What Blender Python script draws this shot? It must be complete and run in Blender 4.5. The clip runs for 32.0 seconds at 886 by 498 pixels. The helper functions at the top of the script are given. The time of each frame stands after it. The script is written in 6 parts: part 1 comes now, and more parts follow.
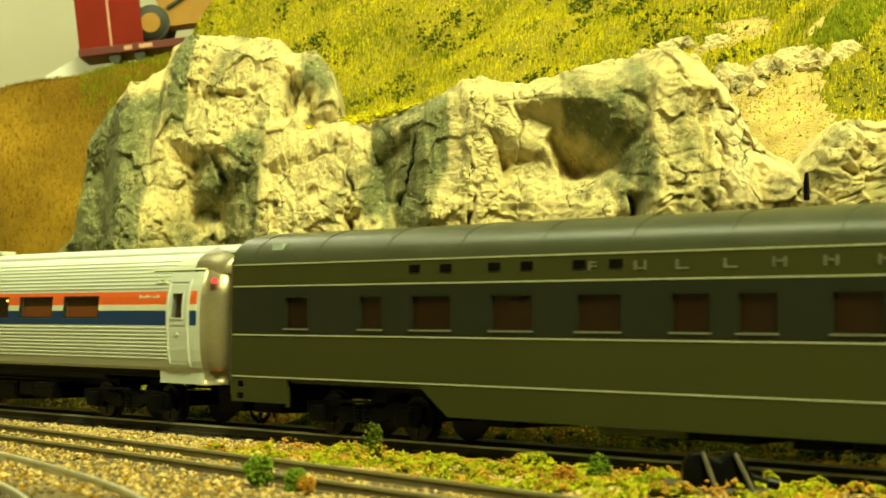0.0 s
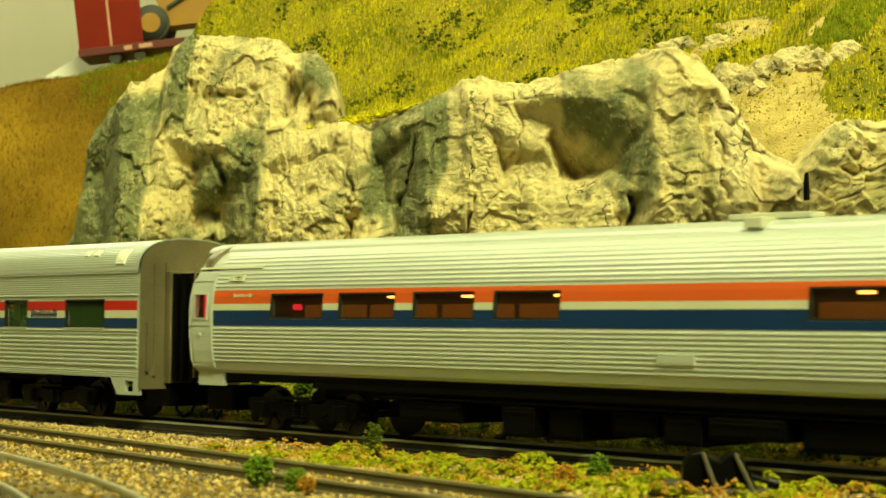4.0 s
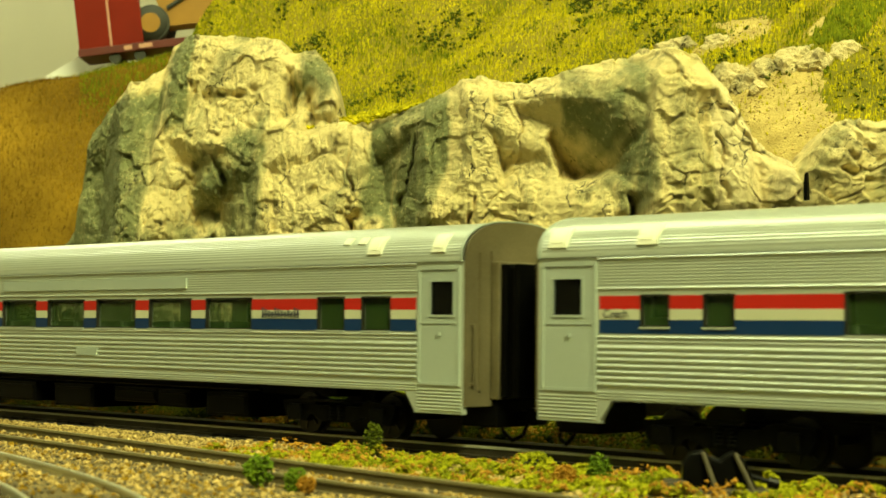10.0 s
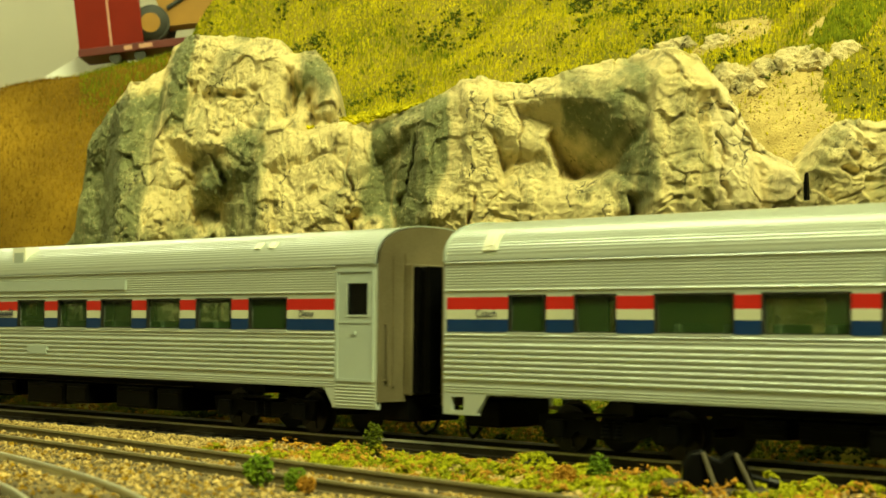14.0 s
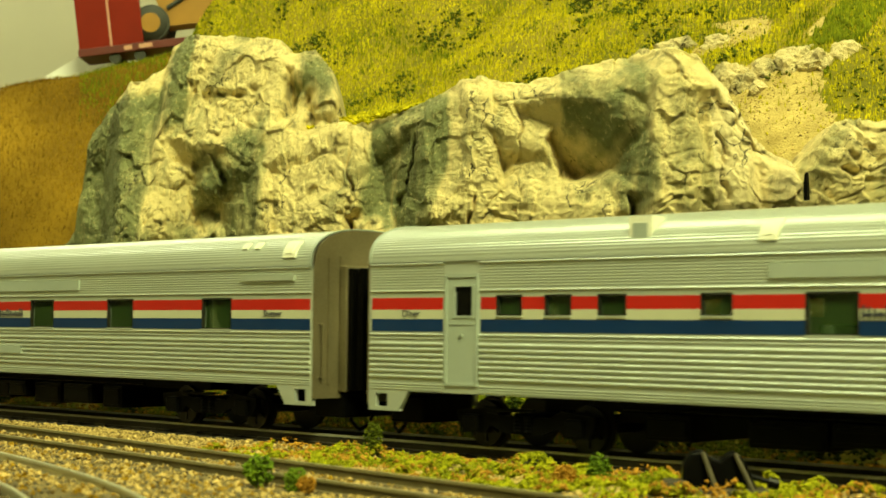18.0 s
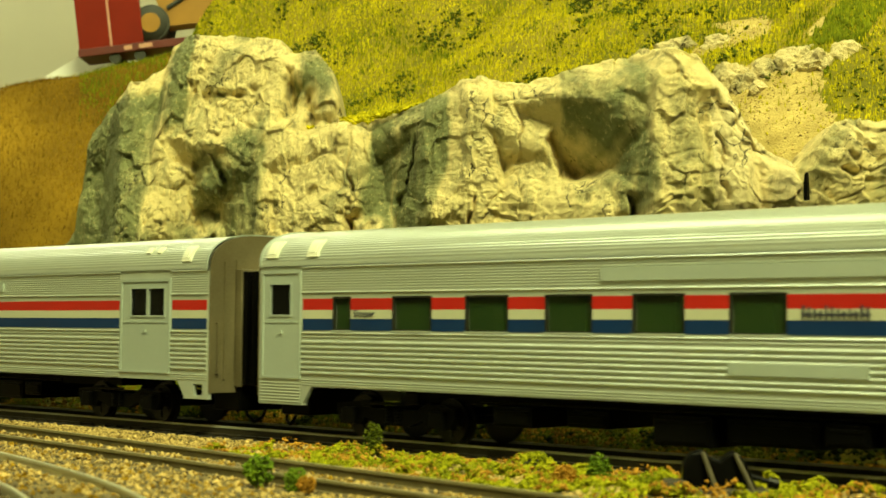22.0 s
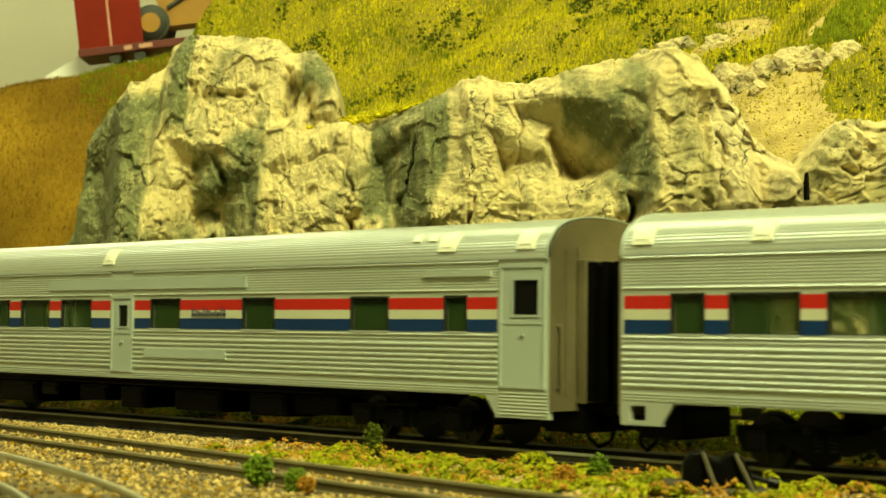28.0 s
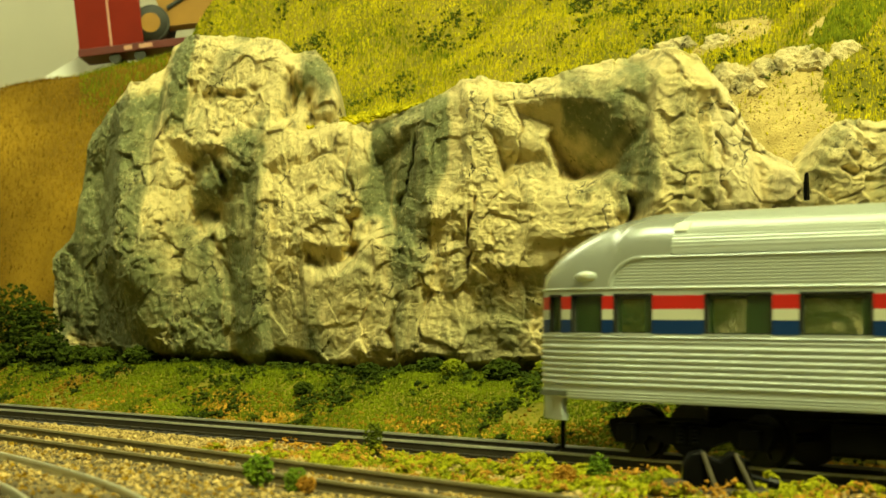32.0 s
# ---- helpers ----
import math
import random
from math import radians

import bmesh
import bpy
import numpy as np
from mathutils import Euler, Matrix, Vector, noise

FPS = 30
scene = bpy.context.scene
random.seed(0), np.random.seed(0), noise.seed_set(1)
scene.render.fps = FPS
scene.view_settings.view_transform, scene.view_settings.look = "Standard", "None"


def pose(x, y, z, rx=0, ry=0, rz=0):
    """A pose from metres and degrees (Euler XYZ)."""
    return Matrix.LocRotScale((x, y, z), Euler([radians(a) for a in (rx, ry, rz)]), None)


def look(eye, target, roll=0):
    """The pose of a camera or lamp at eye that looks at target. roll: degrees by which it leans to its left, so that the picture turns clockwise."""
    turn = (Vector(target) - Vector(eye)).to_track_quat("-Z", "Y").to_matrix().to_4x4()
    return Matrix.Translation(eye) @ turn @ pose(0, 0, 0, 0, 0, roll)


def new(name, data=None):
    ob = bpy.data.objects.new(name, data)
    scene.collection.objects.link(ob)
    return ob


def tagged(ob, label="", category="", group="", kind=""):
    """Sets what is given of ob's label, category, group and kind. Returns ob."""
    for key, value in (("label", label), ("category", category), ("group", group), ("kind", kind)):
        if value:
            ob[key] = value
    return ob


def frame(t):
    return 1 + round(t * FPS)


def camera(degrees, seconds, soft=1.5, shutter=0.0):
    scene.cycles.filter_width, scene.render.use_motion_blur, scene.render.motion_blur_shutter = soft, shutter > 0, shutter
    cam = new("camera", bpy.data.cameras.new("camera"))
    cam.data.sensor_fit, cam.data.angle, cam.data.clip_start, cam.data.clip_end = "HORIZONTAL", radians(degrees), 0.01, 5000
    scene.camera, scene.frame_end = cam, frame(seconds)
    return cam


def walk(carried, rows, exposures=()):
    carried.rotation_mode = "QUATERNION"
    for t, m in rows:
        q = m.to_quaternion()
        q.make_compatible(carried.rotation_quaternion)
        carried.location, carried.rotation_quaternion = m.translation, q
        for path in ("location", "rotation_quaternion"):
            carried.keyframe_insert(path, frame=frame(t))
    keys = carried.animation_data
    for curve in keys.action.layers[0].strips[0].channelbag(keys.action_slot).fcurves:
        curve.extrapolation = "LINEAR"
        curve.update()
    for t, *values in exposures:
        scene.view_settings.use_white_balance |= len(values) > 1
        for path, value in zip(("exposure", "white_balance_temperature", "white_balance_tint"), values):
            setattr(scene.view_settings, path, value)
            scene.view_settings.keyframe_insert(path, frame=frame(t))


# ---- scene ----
# A model railway in true size: all lengths below are in millimetres, meshes are scaled by MM.
MM = 0.001
cam = camera(30.762, 32.0, soft=1.6, shutter=0.35)
EYE = Vector((0.0, -275.94, 25.85)) * MM
AIM = EYE + Vector((-0.69227, 0.71989, 0.05017))
# the lens is open and near: what lies before and behind the train is soft
cam.data.dof.use_dof = True
cam.data.dof.focus_distance = 0.47
cam.data.dof.aperture_fstop = 52.0
walk(cam, [(0.0, look(EYE, AIM, 0.559)), (32.0, look(EYE, AIM, 0.559))],
     exposures=[(0.0, 0.27), (1.0, 0.27), (2.0, 0.06), (3.0, -0.05), (32.0, -0.05)])

# ---------------------------------------------------------------- light
world = bpy.data.worlds.new("room_air")
scene.world = world
world.use_nodes = True
world.node_tree.nodes["Background"].inputs[0].default_value = (0.95, 0.96, 0.55, 1)
world.node_tree.nodes["Background"].inputs[1].default_value = 0.012


def area_lamp(name, at, to, sx, sy, watts, color):
    data = bpy.data.lights.new(name, "AREA")
    data.shape, data.size, data.size_y, data.energy, data.color = "RECTANGLE", sx, sy, watts, color
    ob = new(name, data)
    ob.matrix_basis = look(Vector(at), Vector(to))
    return ob


# assumed fluorescent fittings under the ceiling of the room, out of view
area_lamp("ceiling_lamp", (0.82, -0.68, 1.29), (-0.25, 0.0, 0.05), 0.5, 0.28, 73, (0.95, 0.965, 0.43))
# fill from the left, added for highlights on the flutes
area_lamp("ceiling_lamp", (-0.95, -0.42, 1.29), (-0.45, -0.1, 0.0), 1.2, 0.30, 8, (0.90, 0.97, 0.50))
area_lamp("ceiling_lamp", (0.05, 0.85, 1.29), (-0.22, 0.0, 0.0), 1.2, 0.30, 7, (0.95, 0.96, 0.50))
# added to brighten the back wall
area_lamp("ceiling_lamp", (-2.50, 0.85, 1.29), (-2.50, 0.85, 0.0), 1.2, 0.30, 7, (0.94, 0.95, 0.60))

# ---------------------------------------------------------------- materials


def mat(name, c1, c2=None, size=3.0, rough=0.6, metal=0.0, bump=0.0, fine=0.5, spec=0.5, island=0.0, piece=0.0, stretch=(1, 1, 1), coat=0.0):
    """A surface that wanders between two colours in patches of size mm, with fine grain and relief (bump and fine in mm)."""
    m = bpy.data.materials.new(name)
    m.use_nodes = True
    t = m.node_tree
    b = t.nodes["Principled BSDF"]
    b.inputs["Roughness"].default_value, b.inputs["Metallic"].default_value = rough, metal
    b.inputs["Specular IOR Level"].default_value = spec
    b.inputs["Coat Weight"].default_value = coat
    c2 = c2 or tuple(0.82 * v for v in c1)
    co = t.nodes.new("ShaderNodeTexCoord")
    mp = t.nodes.new("ShaderNodeMapping")
    mp.inputs["Scale"].default_value = stretch
    t.links.new(co.outputs["Object"], mp.inputs["Vector"])
    n1 = t.nodes.new("ShaderNodeTexNoise")
    n1.inputs["Scale"].default_value, n1.inputs["Detail"].default_value = 1000.0 / size, 5
    n2 = t.nodes.new("ShaderNodeTexNoise")
    n2.inputs["Scale"].default_value, n2.inputs["Detail"].default_value = 1000.0 / fine, 3
    for n in (n1, n2):
        t.links.new(mp.outputs["Vector"], n.inputs["Vector"])
    add = t.nodes.new("ShaderNodeMath")
    add.operation = "MULTIPLY_ADD"
    t.links.new(n2.outputs["Fac"], add.inputs[0])
    add.inputs[1].default_value = 0.35
    t.links.new(n1.outputs["Fac"], add.inputs[2])
    last = add
    for amount, kind, out in ((island, "ShaderNodeNewGeometry", "Random Per Island"), (piece, "ShaderNodeObjectInfo", "Random")):
        if amount:
            src = t.nodes.new(kind)
            mul = t.nodes.new("ShaderNodeMath")
            mul.operation = "MULTIPLY_ADD"
            mul.inputs[1].default_value = amount
            t.links.new(src.outputs[out], mul.inputs[0])
            t.links.new(last.outputs[0], mul.inputs[2])
            last = mul
    ramp = t.nodes.new("ShaderNodeMapRange")
    ramp.inputs["From Min"].default_value, ramp.inputs["From Max"].default_value = 0.42, 0.92 + island + piece
    t.links.new(last.outputs[0], ramp.inputs["Value"])
    mix = t.nodes.new("ShaderNodeMix")
    mix.data_type = "RGBA"
    mix.inputs["A"].default_value, mix.inputs["B"].default_value = (*c1, 1), (*c2, 1)
    t.links.new(ramp.outputs["Result"], mix.inputs["Factor"])
    t.links.new(mix.outputs["Result"], b.inputs["Base Color"])
    if bump:
        bp = t.nodes.new("ShaderNodeBump")
        bp.inputs["Distance"].default_value, bp.inputs["Strength"].default_value = bump * MM, 1.0
        t.links.new(last.outputs[0] if not (island or piece) else add.outputs[0], bp.inputs["Height"])
        t.links.new(bp.outputs["Normal"], b.inputs["Normal"])
    return m


def glow(name, color, strength):
    m = mat(name, color)
    b = m.node_tree.nodes["Principled BSDF"]
    b.inputs["Emission Color"].default_value = (*color, 1)
    b.inputs["Emission Strength"].default_value = strength
    return m


def glass(name, color, rough=0.05, alpha=0.25):
    """A clear plastic pane: mostly see-through, with a tint and a gloss."""
    m = mat(name, color, color, rough=rough)
    b = m.node_tree.nodes["Principled BSDF"]
    b.inputs["Alpha"].default_value = alpha
    return m


def rock_material(name, pale, grey, dark, share=0.43):
    """Cast plaster: warm pale stone with upright grey washes, some painted as shade by attribute, and ink that has
    settled in specks.
    """
    m = bpy.data.materials.new(name)
    m.use_nodes = True
    t = m.node_tree
    b = t.nodes["Principled BSDF"]
    b.inputs["Roughness"].default_value, b.inputs["Specular IOR Level"].default_value = 0.8, 0.3
    co = t.nodes.new("ShaderNodeTexCoord")

    def tex(size, stretch, detail, rough=0.6):
        mp, n = t.nodes.new("ShaderNodeMapping"), t.nodes.new("ShaderNodeTexNoise")
        mp.inputs["Scale"].default_value = stretch
        n.inputs["Scale"].default_value, n.inputs["Detail"].default_value, n.inputs["Roughness"].default_value = 1000 / size, detail, rough
        t.links.new(co.outputs["Object"], mp.inputs["Vector"])
        t.links.new(mp.outputs["Vector"], n.inputs["Vector"])
        return n.outputs["Fac"]

    def blend(fac, lo, hi, a, c):
        r, x = t.nodes.new("ShaderNodeMapRange"), t.nodes.new("ShaderNodeMix")
        r.inputs["From Min"].default_value, r.inputs["From Max"].default_value = lo, hi
        x.data_type = "RGBA"
        t.links.new(fac, r.inputs["Value"])
        t.links.new(r.outputs["Result"], x.inputs["Factor"])
        for key, value in (("A", a), ("B", c)):
            if isinstance(value, tuple):
                x.inputs[key].default_value = (*value, 1)
            else:
                t.links.new(value, x.inputs[key])
        return x.outputs["Result"]

    # the attribute adds painted shade to the random grey
    shade_wash, add = t.nodes.new("ShaderNodeAttribute"), t.nodes.new("ShaderNodeMath")
    shade_wash.attribute_name = "shade_wash"
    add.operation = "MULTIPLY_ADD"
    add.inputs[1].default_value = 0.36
    t.links.new(shade_wash.outputs["Fac"], add.inputs[0])
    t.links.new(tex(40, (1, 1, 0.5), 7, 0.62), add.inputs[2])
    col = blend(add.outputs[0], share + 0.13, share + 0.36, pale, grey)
    col = blend(tex(16, (1, 1, 0.35), 6, 0.62), 0.52, 0.72, col, tuple(0.75 * v for v in grey))
    col = blend(tex(6, (1, 1, 0.7), 8, 0.72), 0.55, 0.72, col, dark)
    col = blend(tex(1.6, (1, 1, 1), 5, 0.7), 0.56, 0.78, col, tuple(min(1, 1.18 * v) for v in pale))

    # fine broken edges: bent cells whose seams hold ink
    warp = t.nodes.new("ShaderNodeVectorMath")
    warp.operation = "MULTIPLY_ADD"
    wn, mp = t.nodes.new("ShaderNodeTexNoise"), t.nodes.new("ShaderNodeMapping")
    wn.inputs["Scale"].default_value, wn.inputs["Detail"].default_value = 260, 5
    mp.inputs["Scale"].default_value = (1, 1, 0.75)
    t.links.new(co.outputs["Object"], wn.inputs["Vector"])
    t.links.new(co.outputs["Object"], mp.inputs["Vector"])
    t.links.new(wn.outputs["Color"], warp.inputs[0])
    warp.inputs[1].default_value = (0.006, 0.006, 0.006)
    t.links.new(mp.outputs["Vector"], warp.inputs[2])
    cell, seam = t.nodes.new("ShaderNodeTexVoronoi"), t.nodes.new("ShaderNodeTexVoronoi")
    seam.feature = "DISTANCE_TO_EDGE"
    for v in (cell, seam):
        v.inputs["Scale"].default_value = 1000 / 8.5
        t.links.new(warp.outputs["Vector"], v.inputs["Vector"])
    mask = blend(tex(18, (1, 1, 1), 4), 0.53, 0.60, (1.0, 1.0, 1.0), (0.0, 0.0, 0.0))
    width = t.nodes.new("ShaderNodeMath")
    width.operation = "ADD"
    t.links.new(seam.outputs["Distance"], width.inputs[0])
    t.links.new(mask, width.inputs[1])
    col = blend(width.outputs[0], 0.004, 0.035, tuple(0.6 * v for v in dark), col)
    t.links.new(col, b.inputs["Base Color"])
    h1, h2 = t.nodes.new("ShaderNodeMath"), t.nodes.new("ShaderNodeMath")
    h1.operation = h2.operation = "MULTIPLY_ADD"
    t.links.new(cell.outputs["Distance"], h1.inputs[0])
    h1.inputs[1].default_value = -0.25
    t.links.new(tex(2.2, (1, 1, 1.3), 9, 0.72), h1.inputs[2])
    t.links.new(tex(7, (1, 1, 1.6), 6, 0.6), h2.inputs[0])
    h2.inputs[1].default_value = 0.5
    t.links.new(h1.outputs[0], h2.inputs[2])
    bp = t.nodes.new("ShaderNodeBump")
    bp.inputs["Distance"].default_value = 1.4 * MM
    t.links.new(h2.outputs[0], bp.inputs["Height"])
    t.links.new(bp.outputs["Normal"], b.inputs["Normal"])
    return m


M = {
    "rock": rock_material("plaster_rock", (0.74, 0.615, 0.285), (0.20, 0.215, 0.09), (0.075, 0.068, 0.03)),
    "rock_pale": rock_material("pale_plaster_rock", (0.76, 0.64, 0.34), (0.50, 0.43, 0.22), (0.16, 0.135, 0.065)),
    "sand": mat("sandy_slope", (0.60, 0.47, 0.17), (0.33, 0.25, 0.075), 7, 0.95, bump=1.2, fine=0.7, spec=0.1),
    "soil": mat("brown_ground", (0.07, 0.036, 0.003), (0.30, 0.18, 0.014), 60, 0.95, bump=0.8, fine=1.0, spec=0.1),
    "hill": mat("green_ground", (0.10, 0.10, 0.01), (0.30, 0.24, 0.025), 30, 0.95, bump=0.9, fine=1.1, spec=0.1),
    "turf": mat("foam_turf", (0.03, 0.055, 0.0015), (0.76, 0.635, 0.009), 26, 0.95, island=0.45, fine=2.0, spec=0.1),
    "turf_bank": mat("olive_foam_turf", (0.008, 0.024, 0.001), (0.205, 0.24, 0.005), 22, 0.95, island=0.45, fine=2.0, spec=0.1),
    "turf_dark": mat("dark_foam_turf", (0.006, 0.014, 0.001), (0.055, 0.08, 0.004), 10, 0.95, island=0.4, fine=2.0, spec=0.1),
    "turf_brown": mat("golden_foam_turf", (0.065, 0.032, 0.002), (0.36, 0.215, 0.014), 70, 0.95, island=0.3, fine=2.0, spec=0.1),
    "turf_orange": mat("orange_foam_turf", (0.24, 0.105, 0.008), (0.44, 0.24, 0.03), 6, 0.95, island=0.3, fine=1.0, spec=0.1),
    "stone": mat("ballast_stone", (0.09, 0.06, 0.016), (0.66, 0.48, 0.17), 2, 0.9, island=0.8, fine=0.4, spec=0.2),
    "bed": mat("ballast_bed", (0.07, 0.052, 0.022), (0.18, 0.14, 0.06), 5, 0.95, bump=0.6, fine=0.8, spec=0.1),
    "tie_old": mat("buried_brown_tie", (0.07, 0.05, 0.022), (0.14, 0.10, 0.045), 4, 0.8, piece=0.4),
    "tie": mat("black_plastic_tie", (0.010, 0.009, 0.006), (0.024, 0.020, 0.013), 3, 0.5, piece=0.2),
    "rail": mat("weathered_rail", (0.020, 0.017, 0.010), (0.040, 0.034, 0.019), 5, 0.5, 0.0, spec=0.25),
    "rail_rust": mat("rusty_rail", (0.08, 0.062, 0.025), (0.15, 0.12, 0.05), 5, 0.6, 0.2, spec=0.25),
    "rail_olive": mat("dull_olive_rail_head", (0.17, 0.145, 0.06), (0.24, 0.21, 0.095), 8, 0.4, 0.3),
    "railtop": mat("worn_rail_head", (0.34, 0.34, 0.26), (0.48, 0.48, 0.38), 8, 0.35, 0.5),
    "rail_ns": mat("nickel_silver_rail", (0.42, 0.43, 0.32), (0.55, 0.56, 0.43), 8, 0.3, 0.6),
    "wall": mat("painted_wall", (0.62, 0.60, 0.43), (0.55, 0.53, 0.38), 300, 0.8),
    "ceiling": mat("ceiling_paint", (0.8, 0.79, 0.72), (0.75, 0.74, 0.68), 300, 0.8),
    "floor": mat("concrete_floor", (0.25, 0.24, 0.22), (0.32, 0.31, 0.28), 200, 0.7),
    "wood": mat("plywood", (0.42, 0.30, 0.16), (0.34, 0.23, 0.11), 40, 0.7),
    "silver": mat("silver_paint", (0.50, 0.555, 0.49), (0.46, 0.51, 0.45), 30, 0.28, 0.42, bump=0.008, fine=0.6),
    "silver_dull": mat("flat_silver_paint", (0.38, 0.44, 0.39), (0.34, 0.395, 0.35), 30, 0.48, 0.2, bump=0.01, fine=0.6),
    "silver_dome": mat("smooth_silver_paint", (0.46, 0.50, 0.44), (0.42, 0.46, 0.40), 30, 0.26, 0.6),
    "black": mat("black_plastic", (0.0015, 0.0015, 0.0012), (0.003, 0.003, 0.0024), 6, 0.32, bump=0.02, fine=0.8, spec=0.06),
}

# ---------------------------------------------------------------- mesh helpers


def thing(name, label, category, group="", kind="", at=None):
    ob = tagged(new(name), label, category, group, kind)
    ob.matrix_basis = at or Matrix()
    ob.empty_display_size = 0.01
    return ob


def part(name, bm, material, parent=None, label="", smooth=False):
    """Links a bmesh (in mm) as one mesh object under a thing or under a part."""
    if smooth:
        for f in bm.faces:
            f.smooth = True
    me = bpy.data.meshes.new(name)
    bmesh.ops.scale(bm, vec=(MM, MM, MM), verts=bm.verts)
    bm.to_mesh(me)
    bm.free()
    me.materials.append(material)
    ob = new(name, me)
    ob.parent = parent
    return tagged(ob, label)


def sheet(name, verts, faces, material, parent=None, label="", smooth=False):
    """Links vertices and faces (in mm) as one mesh object."""
    me = bpy.data.meshes.new(name)
    me.from_pydata((np.asarray(verts, float) * MM).tolist(), [], faces if isinstance(faces, list) else faces.tolist())
    me.materials.append(material)
    if smooth:
        me.shade_smooth()
    ob = new(name, me)
    ob.parent = parent
    return tagged(ob, label)


def box(bm, x0, x1, y0, y1, z0, z1, bevel=0.0):
    v = [bm.verts.new((x, y, z)) for x in (x0, x1) for y in (y0, y1) for z in (z0, z1)]
    fs = [bm.faces.new([v[i] for i in q]) for q in ((0, 1, 3, 2), (4, 6, 7, 5), (0, 4, 5, 1), (2, 3, 7, 6), (0, 2, 6, 4), (1, 5, 7, 3))]
    if bevel:
        bmesh.ops.bevel(bm, geom=list({e for f in fs for e in f.edges}), offset=bevel, segments=2, affect="EDGES", profile=0.5)
    return bm


def boxes(*rows, bevel=0.0):
    bm = bmesh.new()
    for r in rows:
        box(bm, *r, bevel=bevel)
    return bm


def rod(bm, a, b, r, n=10, r2=None):
    """A round bar from a to b."""
    a, b = Vector(a), Vector(b)
    d = (b - a).normalized()
    u = d.orthogonal().normalized()
    w = d.cross(u)
    r2 = r if r2 is None else r2
    rings = [[bm.verts.new(p + q * (u * math.cos(k * math.tau / n) + w * math.sin(k * math.tau / n))) for k in range(n)] for p, q in ((a, r), (b, r2))]
    for k in range(n):
        bm.faces.new((rings[0][k], rings[0][(k + 1) % n], rings[1][(k + 1) % n], rings[1][k]))
    bm.faces.new(rings[0][::-1])
    bm.faces.new(rings[1])
    return bm


def prism(bm, outline, y0, y1):
    """An outline in x and z, given depth from y0 to y1."""
    a = [bm.verts.new((x, y0, z)) for x, z in outline]
    b = [bm.verts.new((x, y1, z)) for x, z in outline]
    n = len(a)
    bm.faces.new(a)
    bm.faces.new(b[::-1])
    for k in range(n):
        bm.faces.new((a[k], b[k], b[(k + 1) % n], a[(k + 1) % n]))
    bmesh.ops.recalc_face_normals(bm, faces=bm.faces)
    return bm


def grid_faces(nu, nv):
    i = np.arange(nu - 1)[:, None] * nv + np.arange(nv - 1)[None, :]
    return np.stack([i, i + nv, i + nv + 1, i + 1], -1).reshape(-1, 4)


# ---------------------------------------------------------------- noise over arrays
def hashed(ix, iy, seed):
    h = (ix.astype(np.int64) * 374761393 + iy.astype(np.int64) * 668265263 + seed * 1274126177) & 0x7FFFFFFF
    h = ((h ^ (h >> 13)) * 1103515245 + 12345) & 0x7FFFFFFF
    h = ((h ^ (h >> 11)) * 134775813 + 1) & 0x7FFFFFFF
    return (h ^ (h >> 15)) % 65536 / 65536.0


def vnoise(x, y, seed=0):
    ix, iy = np.floor(x), np.floor(y)
    fx, fy = x - ix, y - iy
    fx, fy = fx * fx * (3 - 2 * fx), fy * fy * (3 - 2 * fy)
    a, b = hashed(ix, iy, seed), hashed(ix + 1, iy, seed)
    c, d = hashed(ix, iy + 1, seed), hashed(ix + 1, iy + 1, seed)
    return (a + (b - a) * fx) * (1 - fy) + (c + (d - c) * fx) * fy - 0.5


def fbm(x, y, octaves=4, seed=0, gain=0.5):
    total, amp = np.zeros_like(x), 1.0
    for k in range(octaves):
        total = total + amp * vnoise(x * 2 ** k, y * 2 ** k, seed + 17 * k)
        amp *= gain
    return total


def facets(x, y, seed=0, tilt=1.0, groove=0.3):
    """Broken planes: each cell is a tilted facet of its own height, and the facets meet in shallow grooves."""
    ix, iy = np.floor(x), np.floor(y)
    best, second = np.full(x.shape, 1e9), np.full(x.shape, 1e9)
    out = np.zeros_like(x)
    for dx in (-1, 0, 1):
        for dy in (-1, 0, 1):
            cx, cy = ix + dx, iy + dy
            px, py = cx + hashed(cx, cy, seed), cy + hashed(cx, cy, seed + 1)
            d = np.hypot(x - px, y - py)
            h = hashed(cx, cy, seed + 2) - 0.35 + tilt * ((hashed(cx, cy, seed + 3) - 0.5) * (x - px) + (hashed(cx, cy, seed + 4) - 0.5) * (y - py))
            out = np.where(d < best, h, out)
            second = np.where(d < best, best, np.minimum(second, d))
            best = np.minimum(best, d)
    k = np.clip((second - best) / groove, 0, 1)
    return out * k * (2 - k)


def crystals(x, y, seed=0, flat=0.16, steep=1.5):
    """Angular blocks: in each cell a tilted, turned pyramid with a cut top; the highest one shows."""
    ix, iy = np.floor(x), np.floor(y)
    out = np.full(x.shape, -9.0)
    for dx in (-1, 0, 1):
        for dy in (-1, 0, 1):
            cx, cy = ix + dx, iy + dy
            px, py = x - cx - hashed(cx, cy, seed), y - cy - hashed(cx, cy, seed + 1)
            a = hashed(cx, cy, seed + 2) * 1.57
            c, s = np.cos(a), np.sin(a)
            u, v = c * px + s * py, c * py - s * px
            lean = 0.9 * ((hashed(cx, cy, seed + 3) - 0.5) * px + (hashed(cx, cy, seed + 4) - 0.5) * py)
            h = 0.7 * hashed(cx, cy, seed + 5) + lean - steep * np.maximum(np.maximum(np.abs(u), np.abs(v)) - flat, 0)
            out = np.maximum(out, h)
    return out - 0.3


